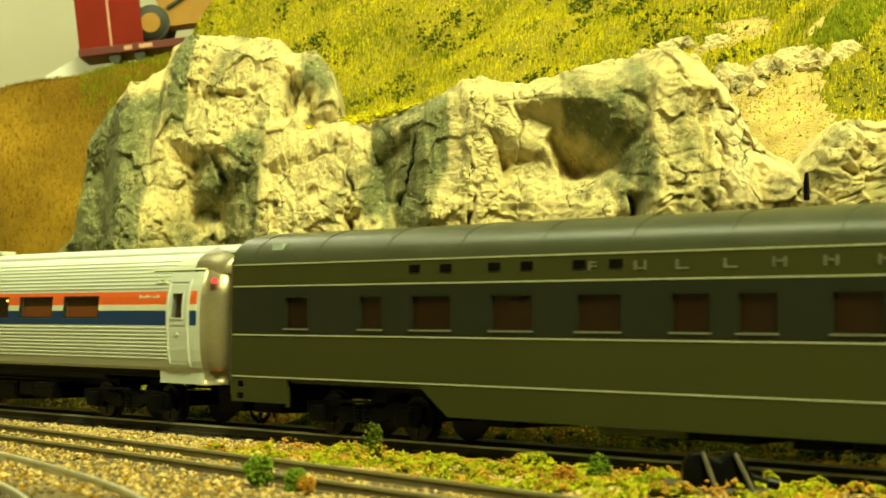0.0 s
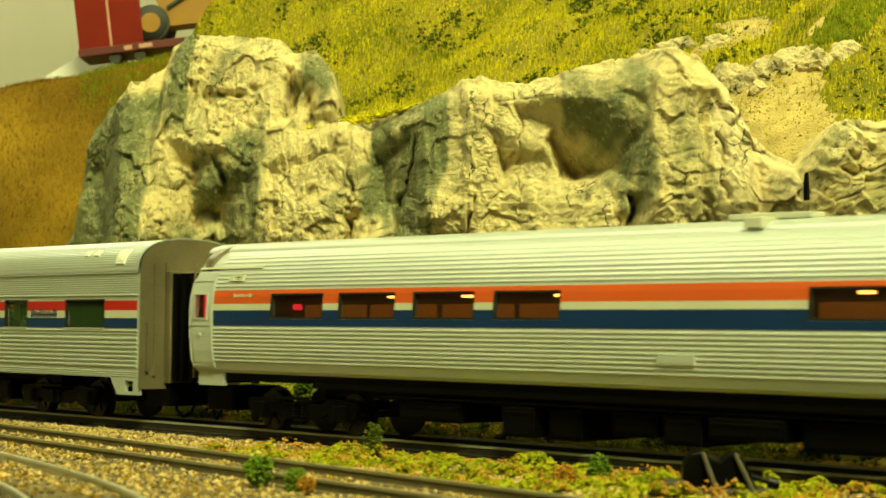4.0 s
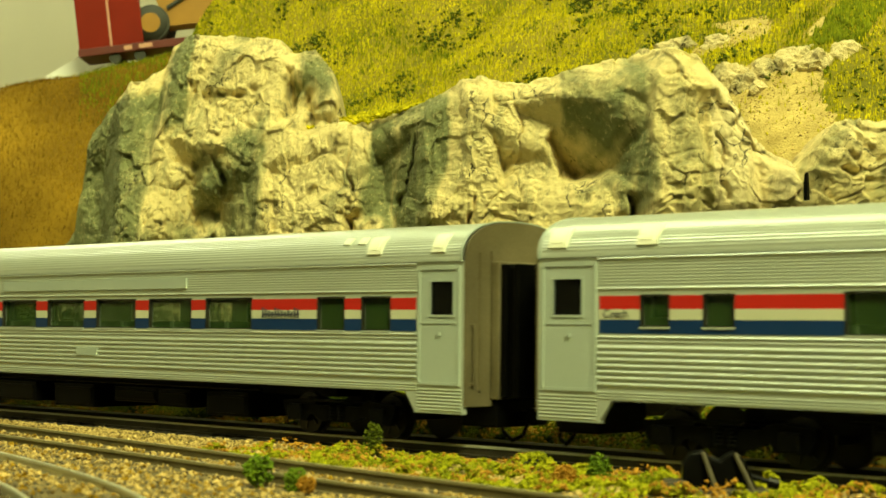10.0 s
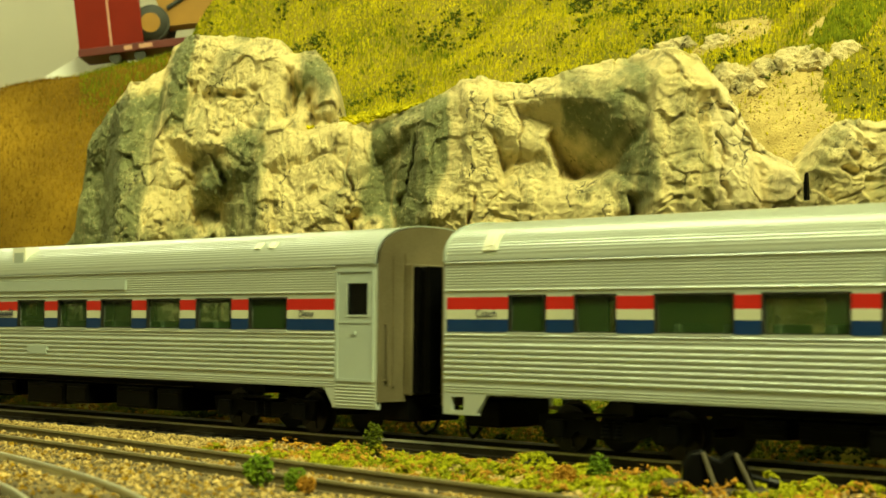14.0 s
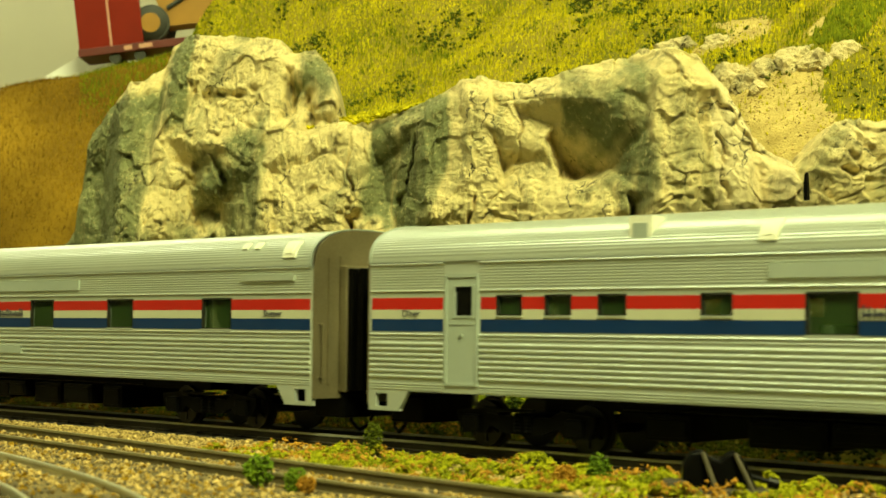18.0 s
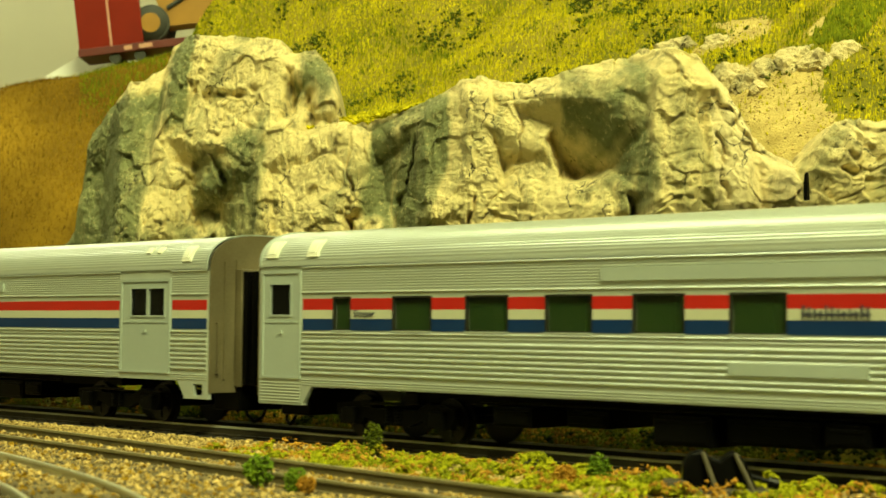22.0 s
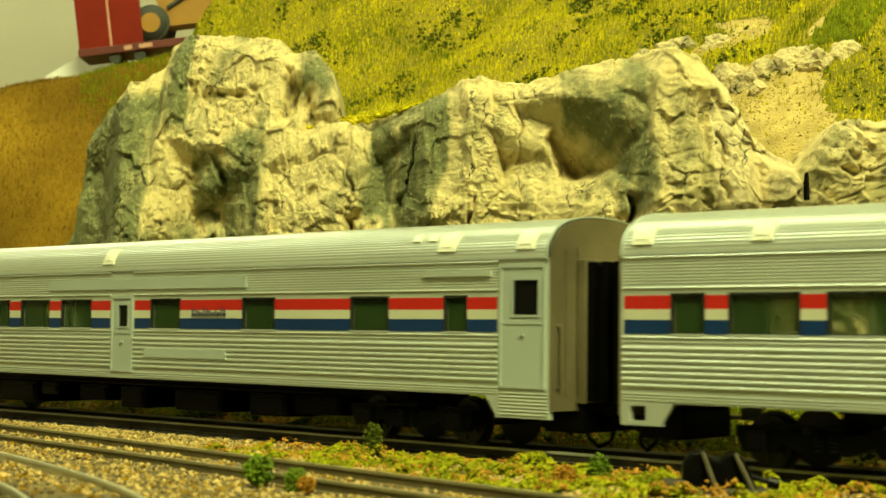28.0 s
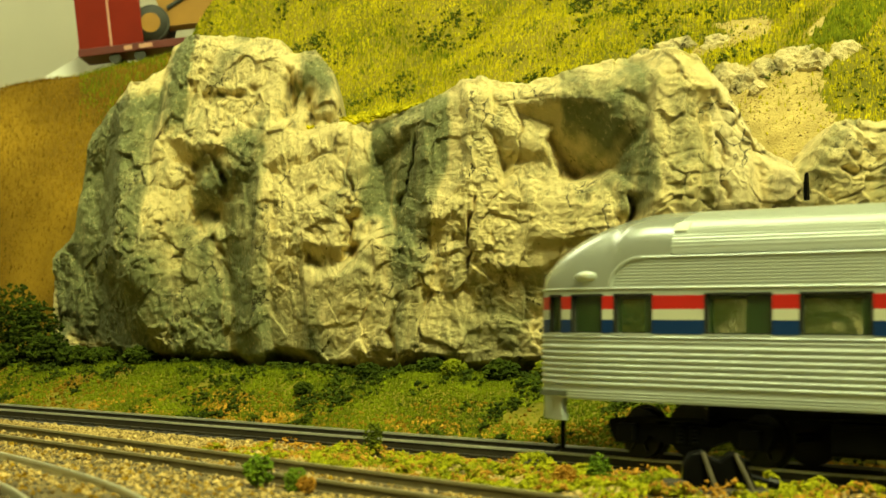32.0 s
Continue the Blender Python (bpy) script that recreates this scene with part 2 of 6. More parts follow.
def smooth01(a, b, x):
    k = np.clip((x - a) / (b - a), 0, 1)
    return k * k * (3 - 2 * k)


# ---------------------------------------------------------------- the ground
CLIFF_Y = 70.0
OUT = (0.69, -0.724)      # the way in which the crags stand out of the cliff
RIM_X = (-560, -532, -526, -504, -487, -476, -472, -465, -411, -404, -393, -384, -381, -379, -369, -344, -331, -315, -304, -286, -266, -251, -240, -234, -224, -213, -198, -187, -160)
RIM_Z = (50, 64, 103, 114, 115, 121, 129, 132, 125, 119, 120, 111, 103, 95, 94, 94, 98.5, 98.5, 95, 98, 99.5, 99, 97, 90, 76, 67.5, 77.5, 78.5, 78)


def rim(x):
    return np.interp(x, RIM_X, RIM_Z)


def ground_z(x, y):
    """The height of the scenery, in mm over the rail heads."""
    u, w = 0.7208 * x + 0.6931 * (y + 276), -0.6931 * x + 0.7208 * (y + 276)
    bumps = fbm(x / 30, y / 30, 4, 3)
    low = -3.4 + 0.5 * smooth01(-27, -17, y) + 0.5 * smooth01(-33, -45, y) + 0.5 * bumps
    bank = -3.4 + 16 * smooth01(17, 62, y) + 2.5 * bumps * smooth01(17, 30, y)
    z = np.where(y < 0, low, bank)
    soft = np.interp(x, (-700, -520, -465, -400, -370, -300, -262, -236, -205, -160, 200), (60, 92, 100, 96, 89, 90, 92, 84, 70, 72, 75))
    grass = soft + 0.85 * (y - 128) + 9 * fbm(x / 60, y / 60, 4, 9)
    grass = grass + 48 * smooth01(-0.18, -0.14, u / np.maximum(w, 50)) * smooth01(620, 800, w)
    grass = np.minimum(grass, 204 + 0.72 * (u + 80.7) + 6 * fbm(x / 50, y / 50, 3, 4))
    grass = np.minimum(grass, 300)
    far = 141.6 + 0.24 * (u + 220) + np.where(w < 800, 0.95 * (w - 800), 0.10 * (w - 800)) + 7 * fbm(x / 55, y / 55, 4, 5)
    far = np.where(w > 960, far - 0.4 * (w - 960), far)
    far = np.minimum(far, 230)
    hill = np.maximum(grass, np.maximum(far, -4))
    return z + (np.maximum(hill, z) - z) * smooth01(104, 128, y)


def is_sand(x, y):
    """Where the hillside is bare sand."""
    u, w = 0.7208 * x + 0.6931 * (y + 276), -0.6931 * x + 0.7208 * (y + 276)
    n = fbm(x / 25, y / 25, 3, 12)
    return (y > 75) & (u > 0.150 * w + 26 * n) & (u < 0.250 * w + 22 * n - 0.35 * np.maximum(ground_z(x, y) - 98, 0)) & (ground_z(x, y) < 121 + 30 * n)


def ground():
    xs = np.concatenate([np.linspace(-2700, -720, 70), np.linspace(-710, -130, 260), np.linspace(-110, 2400, 80)])
    ys = np.concatenate([np.linspace(-620, -150, 30), np.linspace(-140, 60, 70), np.linspace(62, 100, 40), np.linspace(102, 330, 100), np.linspace(345, 900, 50)])
    gx, gy = np.meshgrid(xs, ys, indexing="ij")
    gz = ground_z(gx, gy)
    me = sheet("ground", np.stack([gx, gy, gz], -1).reshape(-1, 3), grid_faces(len(xs), len(ys)), M["bed"], smooth=True)
    for k in ("hill", "soil", "sand"):
        me.data.materials.append(M[k])
    cx, cy = 0.5 * (gx[1:, 1:] + gx[:-1, :-1]), 0.5 * (gy[1:, 1:] + gy[:-1, :-1])
    u, w = 0.7208 * cx + 0.6931 * (cy + 276), -0.6931 * cx + 0.7208 * (cy + 276)
    n = fbm(cx / 25, cy / 25, 3, 12)
    kind = np.where(cy > 20 + 8 * n, 1, 0)
    brown = (w > 560) & (w < 826 + 30 * n) & (u < -0.165 * w + 20 * n)
    kind = np.where(brown, 2, kind)
    sandy = is_sand(cx, cy)
    kind = np.where(sandy, 3, kind)
    me.data.polygons.foreach_set("material_index", kind.reshape(-1).astype(np.int32))
    tagged(me, "scenic base of a model railway layout with turf, sand and ballast", "ground", kind="structure")


ground()


# ---------------------------------------------------------------- the cliff
def crack(x, z, x0, z0, x1, z1, wide, deep):
    """A narrow cleft from one point of the face to another."""
    k = np.clip(((x - x0) * (x1 - x0) + (z - z0) * (z1 - z0)) / ((x1 - x0) ** 2 + (z1 - z0) ** 2), 0, 1)
    bend = 7 * fbm(x / 17, z / 17, 4, int(abs(x0)), 0.65)
    d = np.hypot(x + bend - x0 - k * (x1 - x0), z - z0 - k * (z1 - z0))
    return -deep * np.clip(0.75 + 1.3 * fbm(x / 8, z / 8, 2, int(abs(x1))), 0.1, 1.2) * np.exp(-(d / wide) ** 2)


def smooth_max(a, b, k):
    d = np.clip(0.5 + 0.5 * (b - a) / k, 0, 1)
    return a + (b - a) * d + k * d * (1 - d)


def ridged(x, y, octaves, seed):
    """Sharp crests with rounded gullies between them, about -0.5 to 0.5."""
    total, amp = np.zeros_like(x), 1.0
    for k in range(octaves):
        total = total + amp * (0.5 - 2.6 * np.abs(vnoise(x * 2.1 ** k, y * 2.1 ** k, seed + 13 * k)))
        amp *= 0.5
    return 0.6 * total


def crag(x, z):
    """How far the rock stands out of the plane of the cliff, in mm: rounded masses that overlap, broken by clefts."""
    ux = x + 4.0 * fbm(x / 22, z / 22, 3, 21) + 1.6 * fbm(x / 9, z / 9, 4, 23, 0.6)
    uz = z + 4.0 * fbm(x / 22, z / 22, 3, 22) + 1.6 * fbm(x / 9, z / 9, 4, 24, 0.6)

    def block(h, cx, cz, rx, rz, out, gx, gz, turn):
        """A mass with a tilted face (gx, gz) that rounds off into its neighbours."""
        c, s = math.cos(math.radians(turn)), math.sin(math.radians(turn))
        px, pz = ux - cx, uz - cz
        u, v = (c * px + s * pz) / rx, (c * pz - s * px) / rz
        k = (np.abs(u) ** 6 + np.abs(v) ** 6) ** (1 / 6)
        side = np.maximum(k - 0.86, 0) * min(rx, rz)
        return smooth_max(h, out + gx * px + gz * pz - 1.4 * side - 0.04 * side ** 2, 0.9)

    h = -12 + 9 * crystals(ux / 13, uz / 17, 41, 0.3, 1.1)
    h = block(h, -510, 79, 21.7, 37.9, -6, 1.6, -0.12, 6)  # left outer face
    h = block(h, -490, 57, 14.9, 41.6, -3, 1.5, -0.1, -4)  # left pillar
    h = block(h, -432, 119, 33.0, 12.0, 2, -0.12, -0.25, 4)  # knob
    h = block(h, -466, 117, 9.0, 16.0, -4, 1.1, 0.0, 6)  # knob side
    h = block(h, -390, 109, 11.0, 14.0, -3, 0.25, -0.2, -8)  # second knob
    h = block(h, -440, 96, 26.0, 11.0, 8, -0.15, -0.45, -12)  # shoulder
    h = block(h, -430, 104, 16, 8, 2, 0.1, -0.5, -8)  # upper shoulder
    h = block(h, -420, 86, 19.3, 6.4, 9, 0.0, -0.35, 8)  # lower shoulder
    h = block(h, -472, 82, 16.8, 10.5, 4, 0.2, 0.3, 12)  # overhanging lump
    h = block(h, -482, 62, 17.8, 12.2, 5, 0.1, -0.25, -8)  # lump
    h = block(h, -466, 46, 15.8, 10.4, 6, 0.1, -0.15, 10)  # lump
    h = block(h, -453, 57, 8.3, 5.9, 1, 0.2, -0.3, 20)  # lump
    h = block(h, -504, 34, 34.6, 17.8, -3, 0.7, -0.12, 0)  # foot
    h = block(h, -458, 30, 15.6, 17.8, 4, 0.2, 0.05, -5)  # foot
    h = block(h, -399, 71, 31.2, 18.0, 6, -0.03, -0.06, 2)  # slab
    h = block(h, -426, 55, 9.0, 35.0, 6, 0.8, -0.05, -2)  # left strip of the slab
    h = block(h, -409, 36, 17.7, 23.1, 6, 0.06, 0.06, 3)  # lower slab
    h = block(h, -381, 63, 11.1, 6.4, 9, -0.1, 0.05, 8)  # chip
    h = block(h, -383, 56, 10.6, 3.9, 10, 0.0, -0.4, -4)  # chip
    h = block(h, -356, 76, 10.7, 20.4, -7, 1.0, -0.1, 6)  # bay wall
    h = block(h, -343, 69, 8.7, 26.6, 3, 1.1, -0.05, 5)  # bay wall
    h = block(h, -329, 74, 12.7, 22.2, 12, -0.05, -0.1, 3)  # column
    h = block(h, -318, 71, 5.9, 25.1, 12, -0.45, 0.0, 2)  # column side
    h = block(h, -324, 91, 18.1, 5.6, 8, 0.05, -0.6, -8)  # column cap
    h = block(h, -306, 93, 11.9, 4.1, 3, 0.0, -0.7, 6)  # smooth ledge
    h = block(h, -367, 47, 18.3, 8.4, 8, 0.05, -0.5, -8)  # boulder top
    h = block(h, -377, 29, 18.6, 15.3, 13, 0.2, 0.12, 8)  # boulder
    h = block(h, -354, 34, 14.9, 16.8, 16, 0.0, -0.06, -4)  # boulder
    h = block(h, -340, 29, 18.2, 12.9, 12, -0.1, -0.2, 10)  # boulder
    h = block(h, -334, 51, 11.9, 9.9, 10, 0.05, 0.05, -5)  # block
    h = block(h, -305, 52, 20.8, 7.9, 9, -0.05, -0.25, 4)  # strata
    h = block(h, -307, 36, 18.1, 11.2, 6, 0.0, 0.25, -4)  # overhang
    h = block(h, -307, 22, 15.9, 7.2, 8, -0.05, -0.1, 3)  # foot
    h = block(h, -286, 66, 18.4, 5.3, 8, -0.1, -0.75, -6)  # sunlit floor
    h = block(h, -284, 58, 14.2, 6.5, 11, -0.05, -0.1, 4)  # block below the floor
    h = block(h, -293, 78, 14, 14, 4, 0.0, -0.3, -5)  # apron left of the hollow
    h = block(h, -264, 76, 7.5, 20, 5, 1.35, 0.1, -6)  # ridge wall
    h = block(h, -250, 76, 8.2, 20.9, 16, -0.35, -0.1, -3)  # ridge face
    h = block(h, -249, 92, 10.2, 4.4, 12, -0.1, -0.6, 5)  # ridge top
    h = block(h, -233, 75, 7.1, 16.0, 8, -0.4, -0.18, -12)  # pale face
    h = block(h, -252, 60, 10.9, 5.2, 14, -0.1, 0.1, 5)  # ridge foot
    h = block(h, -262, 59, 4.8, 4.8, 8, 0.2, -0.1, 6)  # chip
    h = block(h, -201, 71, 14.6, 6.3, 2, -0.05, -0.5, 3)  # ledge
    h = block(h, -200, 59, 14.8, 5.7, 5, 0.0, -0.06, -2)  # ledge
    h = block(h, -218, 65, 6.6, 5.5, -3, 0.1, -0.35, 12)  # low rock
    h = block(h, -214, 57, 9.0, 5.7, -6, 0.1, -0.1, 0)  # low rock
    h = block(h, -181, 64, 8.5, 11.8, 4, 0.0, -0.2, 4)  # right rock
    # the hollow: a leaning bowl, cut deep under the brow and running out below
    px, pz = x + 275.5 + 5 * fbm(x / 14, z / 14, 4, 27, 0.6), z - 83 + 5 * fbm(x / 14, z / 14, 4, 28, 0.6)
    u, v = (0.92 * px + 0.39 * pz) / 15, (0.92 * pz - 0.39 * px) / 9.5
    bowl = np.hypot(np.where(u < 0, u * 0.66, u), np.where(v < 0, v * 0.62, v))
    carve = 9 + 37 * (bowl ** 1.7 - 1)
    inside = smooth01(1.15, 0.8, bowl)
    h = np.where(bowl < 1.5, -smooth_max(-h, -carve, 3.5), h)
    h += inside * (1.3 * fbm((ux + 0.45 * uz) / 1.5, uz / 14, 3, 45) * smooth01(-277, -268, x) + 2.2 * ridged(ux / 9, uz / 7, 4, 46) + 1.6 * facets(ux / 7, uz / 5, 47, 1.8, 0.1) * smooth01(80, 86, z))
    h = block(h, -287, 94.5, 19, 5.0, 13, 0.05, -0.45, -12)  # brow over the hollow
    h = block(h, -270, 95, 11, 4.5, 12, 0.2, -0.5, -14)  # brow towards the ridge
    # clefts
    h += crack(ux, uz, -396, 104, -392, 95, 3.0, 8) + crack(ux, uz, -455, 108, -420, 105, 1.0, 3) + crack(ux, uz, -374, 88, -371, 55, 1.0, 4) + crack(ux, uz, -345, 92, -352, 45, 1.0, 5) + crack(ux, uz, -402, 112, -399, 96, 2.0, 7)
    h += crack(ux, uz, -321, 62, -321, 42, 0.9, 8) + crack(ux, uz, -305, 88, -304, 62, 0.5, 3) + crack(ux, uz, -263, 62, -266, 50, 2, 9)
    h += crack(ux, uz, -238, 90, -224, 71, 0.7, 6) + crack(ux, uz, -238, 76, -237, 60, 0.6, 4) + crack(ux, uz, -352, 34, -350, 18, 1.2, 6)
    h += crack(ux, uz, -212, 67, -180, 67, 0.8, 4) + crack(ux, uz, -395, 62, -380, 60, 0.6, 2) + crack(ux, uz, -371, 62, -372, 52, 2.6, 10)
    h += crack(ux, uz, -448, 82, -436, 76, 3.0, 5) + crack(ux, uz, -440, 56, -434, 42, 2.4, 5) + crack(ux, uz, -462, 79, -452, 76, 2.2, 4)
    # breakage, upright runs, chips and strata
    rough = np.interp(x, (-540, -512, -480, -445, -432, -375, -350, -310, -300, -262, -250, -236, -226, -215, -160), (0.5, 0.6, 1.1, 1.2, 0.7, 0.6, 0.8, 0.7, 0.6, 0.7, 1.2, 0.4, 0.6, 1.7, 1.7)) * (1 - 0.85 * inside)
    upright = np.interp(x, (-540, -480, -440, -430, -395, -375, -345, -330, -300), (0.5, 0.5, 0.7, 1.3, 1.2, 0.6, 1.6, 1.2, 0.3)) * (1 - inside)
    broken = 0.25 + 1.1 * smooth01(-0.22, 0.30, fbm(x / 24, z / 20, 3, 68))
    h += rough * (1.6 * ridged(ux / 16, uz / 12, 4, 51) + 2.6 * facets(ux / 13, uz / 9, 64, 1.9, 0.06))
    h += rough * broken * (1.3 * facets((ux + 0.4 * uz) / 5.5, uz / 3.6, 65, 1.9, 0.08) + 0.5 * facets(ux / 2.2, uz / 1.6, 69, 1.8, 0.12) + 0.5 * ridged(ux / 4, uz / 3, 3, 66))
    h += 0.5 * fbm(x / 1.6, z / 1.2, 4, 71, 0.65)
    h += upright * (0.9 * ridged(ux / 6.5, uz / 40, 3, 63) + 0.45 * fbm(ux / 1.4, uz / 14, 3, 62))
    h += np.interp(x, (-335, -315, -262, -250, -236, -228), (0, 1, 1, 0, 0, 0)) * smooth01(66, 60, z) * 1.6 * ridged(ux / 34, uz / 6.5, 3, 67)
    lines = np.abs(((z + 2.2 * fbm(x / 12, z / 12, 3, 73)) / 1.15) % 1 - 0.5) * 2
    h += 0.3 * lines * smooth01(-350, -340, x) * smooth01(-300, -312, x) * np.clip(0.6 + 1.6 * fbm(x / 7, z / 7, 2, 74), 0, 1.3)
    # the foot is undercut
    foot = 15 + 4 * fbm(x / 20, x * 0 + 3.3, 3, 81)
    h -= 17 * smooth01(foot + 3.5, foot - 3, z)
    return h


def shade_wash(x, z):
    """Shade painted over the plaster as grey-green washes, in upright runs."""
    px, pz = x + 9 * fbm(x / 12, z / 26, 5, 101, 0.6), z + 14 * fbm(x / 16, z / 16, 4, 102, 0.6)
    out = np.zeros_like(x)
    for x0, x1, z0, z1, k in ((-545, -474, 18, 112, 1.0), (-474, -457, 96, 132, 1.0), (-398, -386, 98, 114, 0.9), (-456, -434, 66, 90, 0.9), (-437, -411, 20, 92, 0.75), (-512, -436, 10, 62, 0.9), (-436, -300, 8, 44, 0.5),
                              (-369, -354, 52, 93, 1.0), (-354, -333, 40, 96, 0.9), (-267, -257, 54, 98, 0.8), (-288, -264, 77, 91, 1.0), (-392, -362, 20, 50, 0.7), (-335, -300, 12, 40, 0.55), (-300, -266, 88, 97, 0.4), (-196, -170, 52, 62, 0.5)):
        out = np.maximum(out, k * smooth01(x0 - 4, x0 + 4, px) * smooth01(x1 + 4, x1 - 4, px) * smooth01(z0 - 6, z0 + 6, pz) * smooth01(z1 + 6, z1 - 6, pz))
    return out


def cliff():
    cuts = (-548, -432, -371, -349, -304, -264, -239, -213, -150)
    names = ("rugged crag with a knobbed top", "flat pale rock slab", "dark recessed rock bay", "rounded rock column with fine ridges",
             "rock wall with a deep shaded hollow", "sharp rock ridge with a smooth face", "pale cracked rock face", "broken low rock ledge")
    zs = np.concatenate([np.linspace(-0.02, 1, 300), np.linspace(1.01, 1.35, 26)])
    for x0, x1, label in zip(cuts[:-1], cuts[1:], names):
        xs = np.linspace(x0, x1, max(12, int((x1 - x0) / 0.40)))
        gx, gv = np.meshgrid(xs, zs, indexing="ij")
        top = rim(gx) + 1.8 * fbm(gx / 14, gx * 0, 3, 91)
        z = np.where(gv <= 1, 6 + gv * (top - 6), top - 30 * (gv - 1) ** 2)
        h = crag(gx, np.minimum(z, top))
        back = np.where(gv > 1, 150 * (gv - 1), 0.0) + 7 * smooth01(0.9, 1.0, gv) ** 2
        lean = 0.10 * np.maximum(z - 58, 0) + 0.22 * np.maximum(58 - z, 0) - 3
        out = h - lean - back
        z = z + 0.7 * fbm(gx / 6, z / 6, 3, 95) + np.where(gv > 1, 1.2 * fbm(gx / 8, gv * 14, 4, 96, 0.6) + 1.4 * facets(gx / 12, gv * 9, 97, 1.6, 0.1), 0)
        v = np.stack([gx + OUT[0] * out, CLIFF_Y + OUT[1] * out, z], -1)
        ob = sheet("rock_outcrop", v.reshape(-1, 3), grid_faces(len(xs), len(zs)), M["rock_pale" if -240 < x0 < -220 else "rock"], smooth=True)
        layer = ob.data.attributes.new("shade_wash", "FLOAT", "POINT")
        layer.data.foreach_set("value", shade_wash(gx, z).reshape(-1).astype(np.float32))
        tagged(ob, label + ", cast plaster beside the track", "rock", "rocks of the cliff")


cliff()


# ---------------------------------------------------------------- tracks
def along(points, step):
    """Points and headings at even steps along a polyline that is smoothed."""
    p = np.array(points, float)
    for _ in range(3):
        if len(p) > 2:
            q = np.empty((2 * len(p) - 2, 2))
            q[0::2], q[1::2] = 0.75 * p[:-1] + 0.25 * p[1:], 0.25 * p[:-1] + 0.75 * p[1:]
            p = np.vstack([p[:1], q, p[-1:]])
    d = np.concatenate([[0], np.cumsum(np.hypot(*np.diff(p, axis=0).T))])
    s = np.arange(0, d[-1], step)
    xy = np.stack([np.interp(s, d, p[:, 0]), np.interp(s, d, p[:, 1])], 1)
    return xy, np.arctan2(np.gradient(xy[:, 1]), np.gradient(xy[:, 0]))


def sweep(xy, head, off, shape):
    """A bar with the given section (across, up) along a line, off to its side."""
    bm = bmesh.new()
    rings = []
    for (x, y), a in zip(xy, head):
        nx, ny = -math.sin(a), math.cos(a)
        rings.append([bm.verts.new((x + nx * (off + u), y + ny * (off + u), v)) for u, v in shape])
    n = len(shape)
    for a, b in zip(rings, rings[1:]):
        for k in range(n):
            bm.faces.new((a[k], b[k], b[(k + 1) % n], a[(k + 1) % n]))
    bm.faces.new(rings[0][::-1])
    bm.faces.new(rings[-1])
    bmesh.ops.recalc_face_normals(bm, faces=bm.faces)
    return bm


RAIL = [(-1.0, 0.0), (1.0, 0.0), (1.0, 0.35), (0.25, 0.6), (0.22, 1.7), (0.45, 1.9), (0.42, 2.5), (-0.42, 2.5), (-0.45, 1.9), (-0.22, 1.7), (-0.25, 0.6), (-1.0, 0.35)]


def track(label, points, z, near, head_material, ties="tie", long_tie=30.0, tie_step=6.6):
    ob = thing("railway_track", label, "railway track", "tracks")
    xy, head = along(points, 12.0)
    straight = len(points) == 2
    if straight:
        xy, head = xy[[0, -1]], head[[0, -1]]
    for off in (-8.65, 8.65):
        r = part("rail", sweep(xy, head, off, [(u, v + z - 2.5) for u, v in RAIL]), head_material if ties == "tie_old" and z < -0.9 else M["rail_rust" if ties == "tie_old" else "rail"], ob, "weathered rail")
        part("rail_head", sweep(xy, head, off, [(-0.47, z - 0.5), (0.47, z - 0.5), (0.44, z - 0.05), (0.3, z + 0.05), (-0.3, z + 0.05), (-0.44, z - 0.05)]), head_material, r, "worn bright rail head")
    bm = boxes((-1.35, 1.35, -long_tie / 2, long_tie / 2, -2.0, 0.0), bevel=0.15)
    for y in (-8.65, 8.65):
        for i in (-1, 1):
            box(bm, -0.9, 0.9, y + i * 1.15 - 0.35, y + i * 1.15 + 0.35, 0, 0.55)
    bmesh.ops.scale(bm, vec=(MM, MM, MM), verts=bm.verts)
    me = bpy.data.meshes.new("tie")
    bm.to_mesh(me)
    bm.free()
    me.materials.append(M[ties])
    xy, head = along(points, tie_step)
    rnd = random.Random(7)
    rest = bmesh.new()
    for (x, y), a in zip(xy, head):
        m = pose(x * MM, y * MM, (z - 2.5) * MM, 0, 0, math.degrees(a) + rnd.uniform(-0.8, 0.8))
        if near[0] < x < near[1]:
            t = new("tie", me)
            t.parent, t.matrix_basis = ob, m
        else:
            c, s = math.cos(a), math.sin(a)
            v = [rest.verts.new((x + c * i - s * j, y + s * i + c * j, k)) for i in (-1.35, 1.35) for j in (-long_tie / 2, long_tie / 2) for k in (z - 4.5, z - 2.5)]
            for q in ((0, 1, 3, 2), (4, 6, 7, 5), (0, 4, 5, 1), (2, 3, 7, 6), (1, 5, 7, 3)):
                rest.faces.new([v[i] for i in q])
    if rest.verts:
        tagged(part("ties", rest, M[ties], ob), kind="stuff")
    else:
        rest.free()


track("main line of black sectional track with weathered rails", [(-2690, 0), (2390, 0)], 0.0, (-640, 20), M["railtop"], tie_step=6.15)
track("siding with worn brown rails in pale ballast", [(-900, 19), (-394.7, -50.2), (-198, -77.0), (20, -107), (400, -160)], -0.8, (-560, -80), M["rail_olive"], "tie_old")
track("turnout track with bright nickel rails curving to the front", [(-760, -20), (-420, -72), (-300.6, -103), (-254.9, -115.8), (-218, -129.7), (-150, -166), (-80, -225), (-30, -330), (-10, -560)], -1.0, (-460, -60), M["rail_ns"], "tie_old")


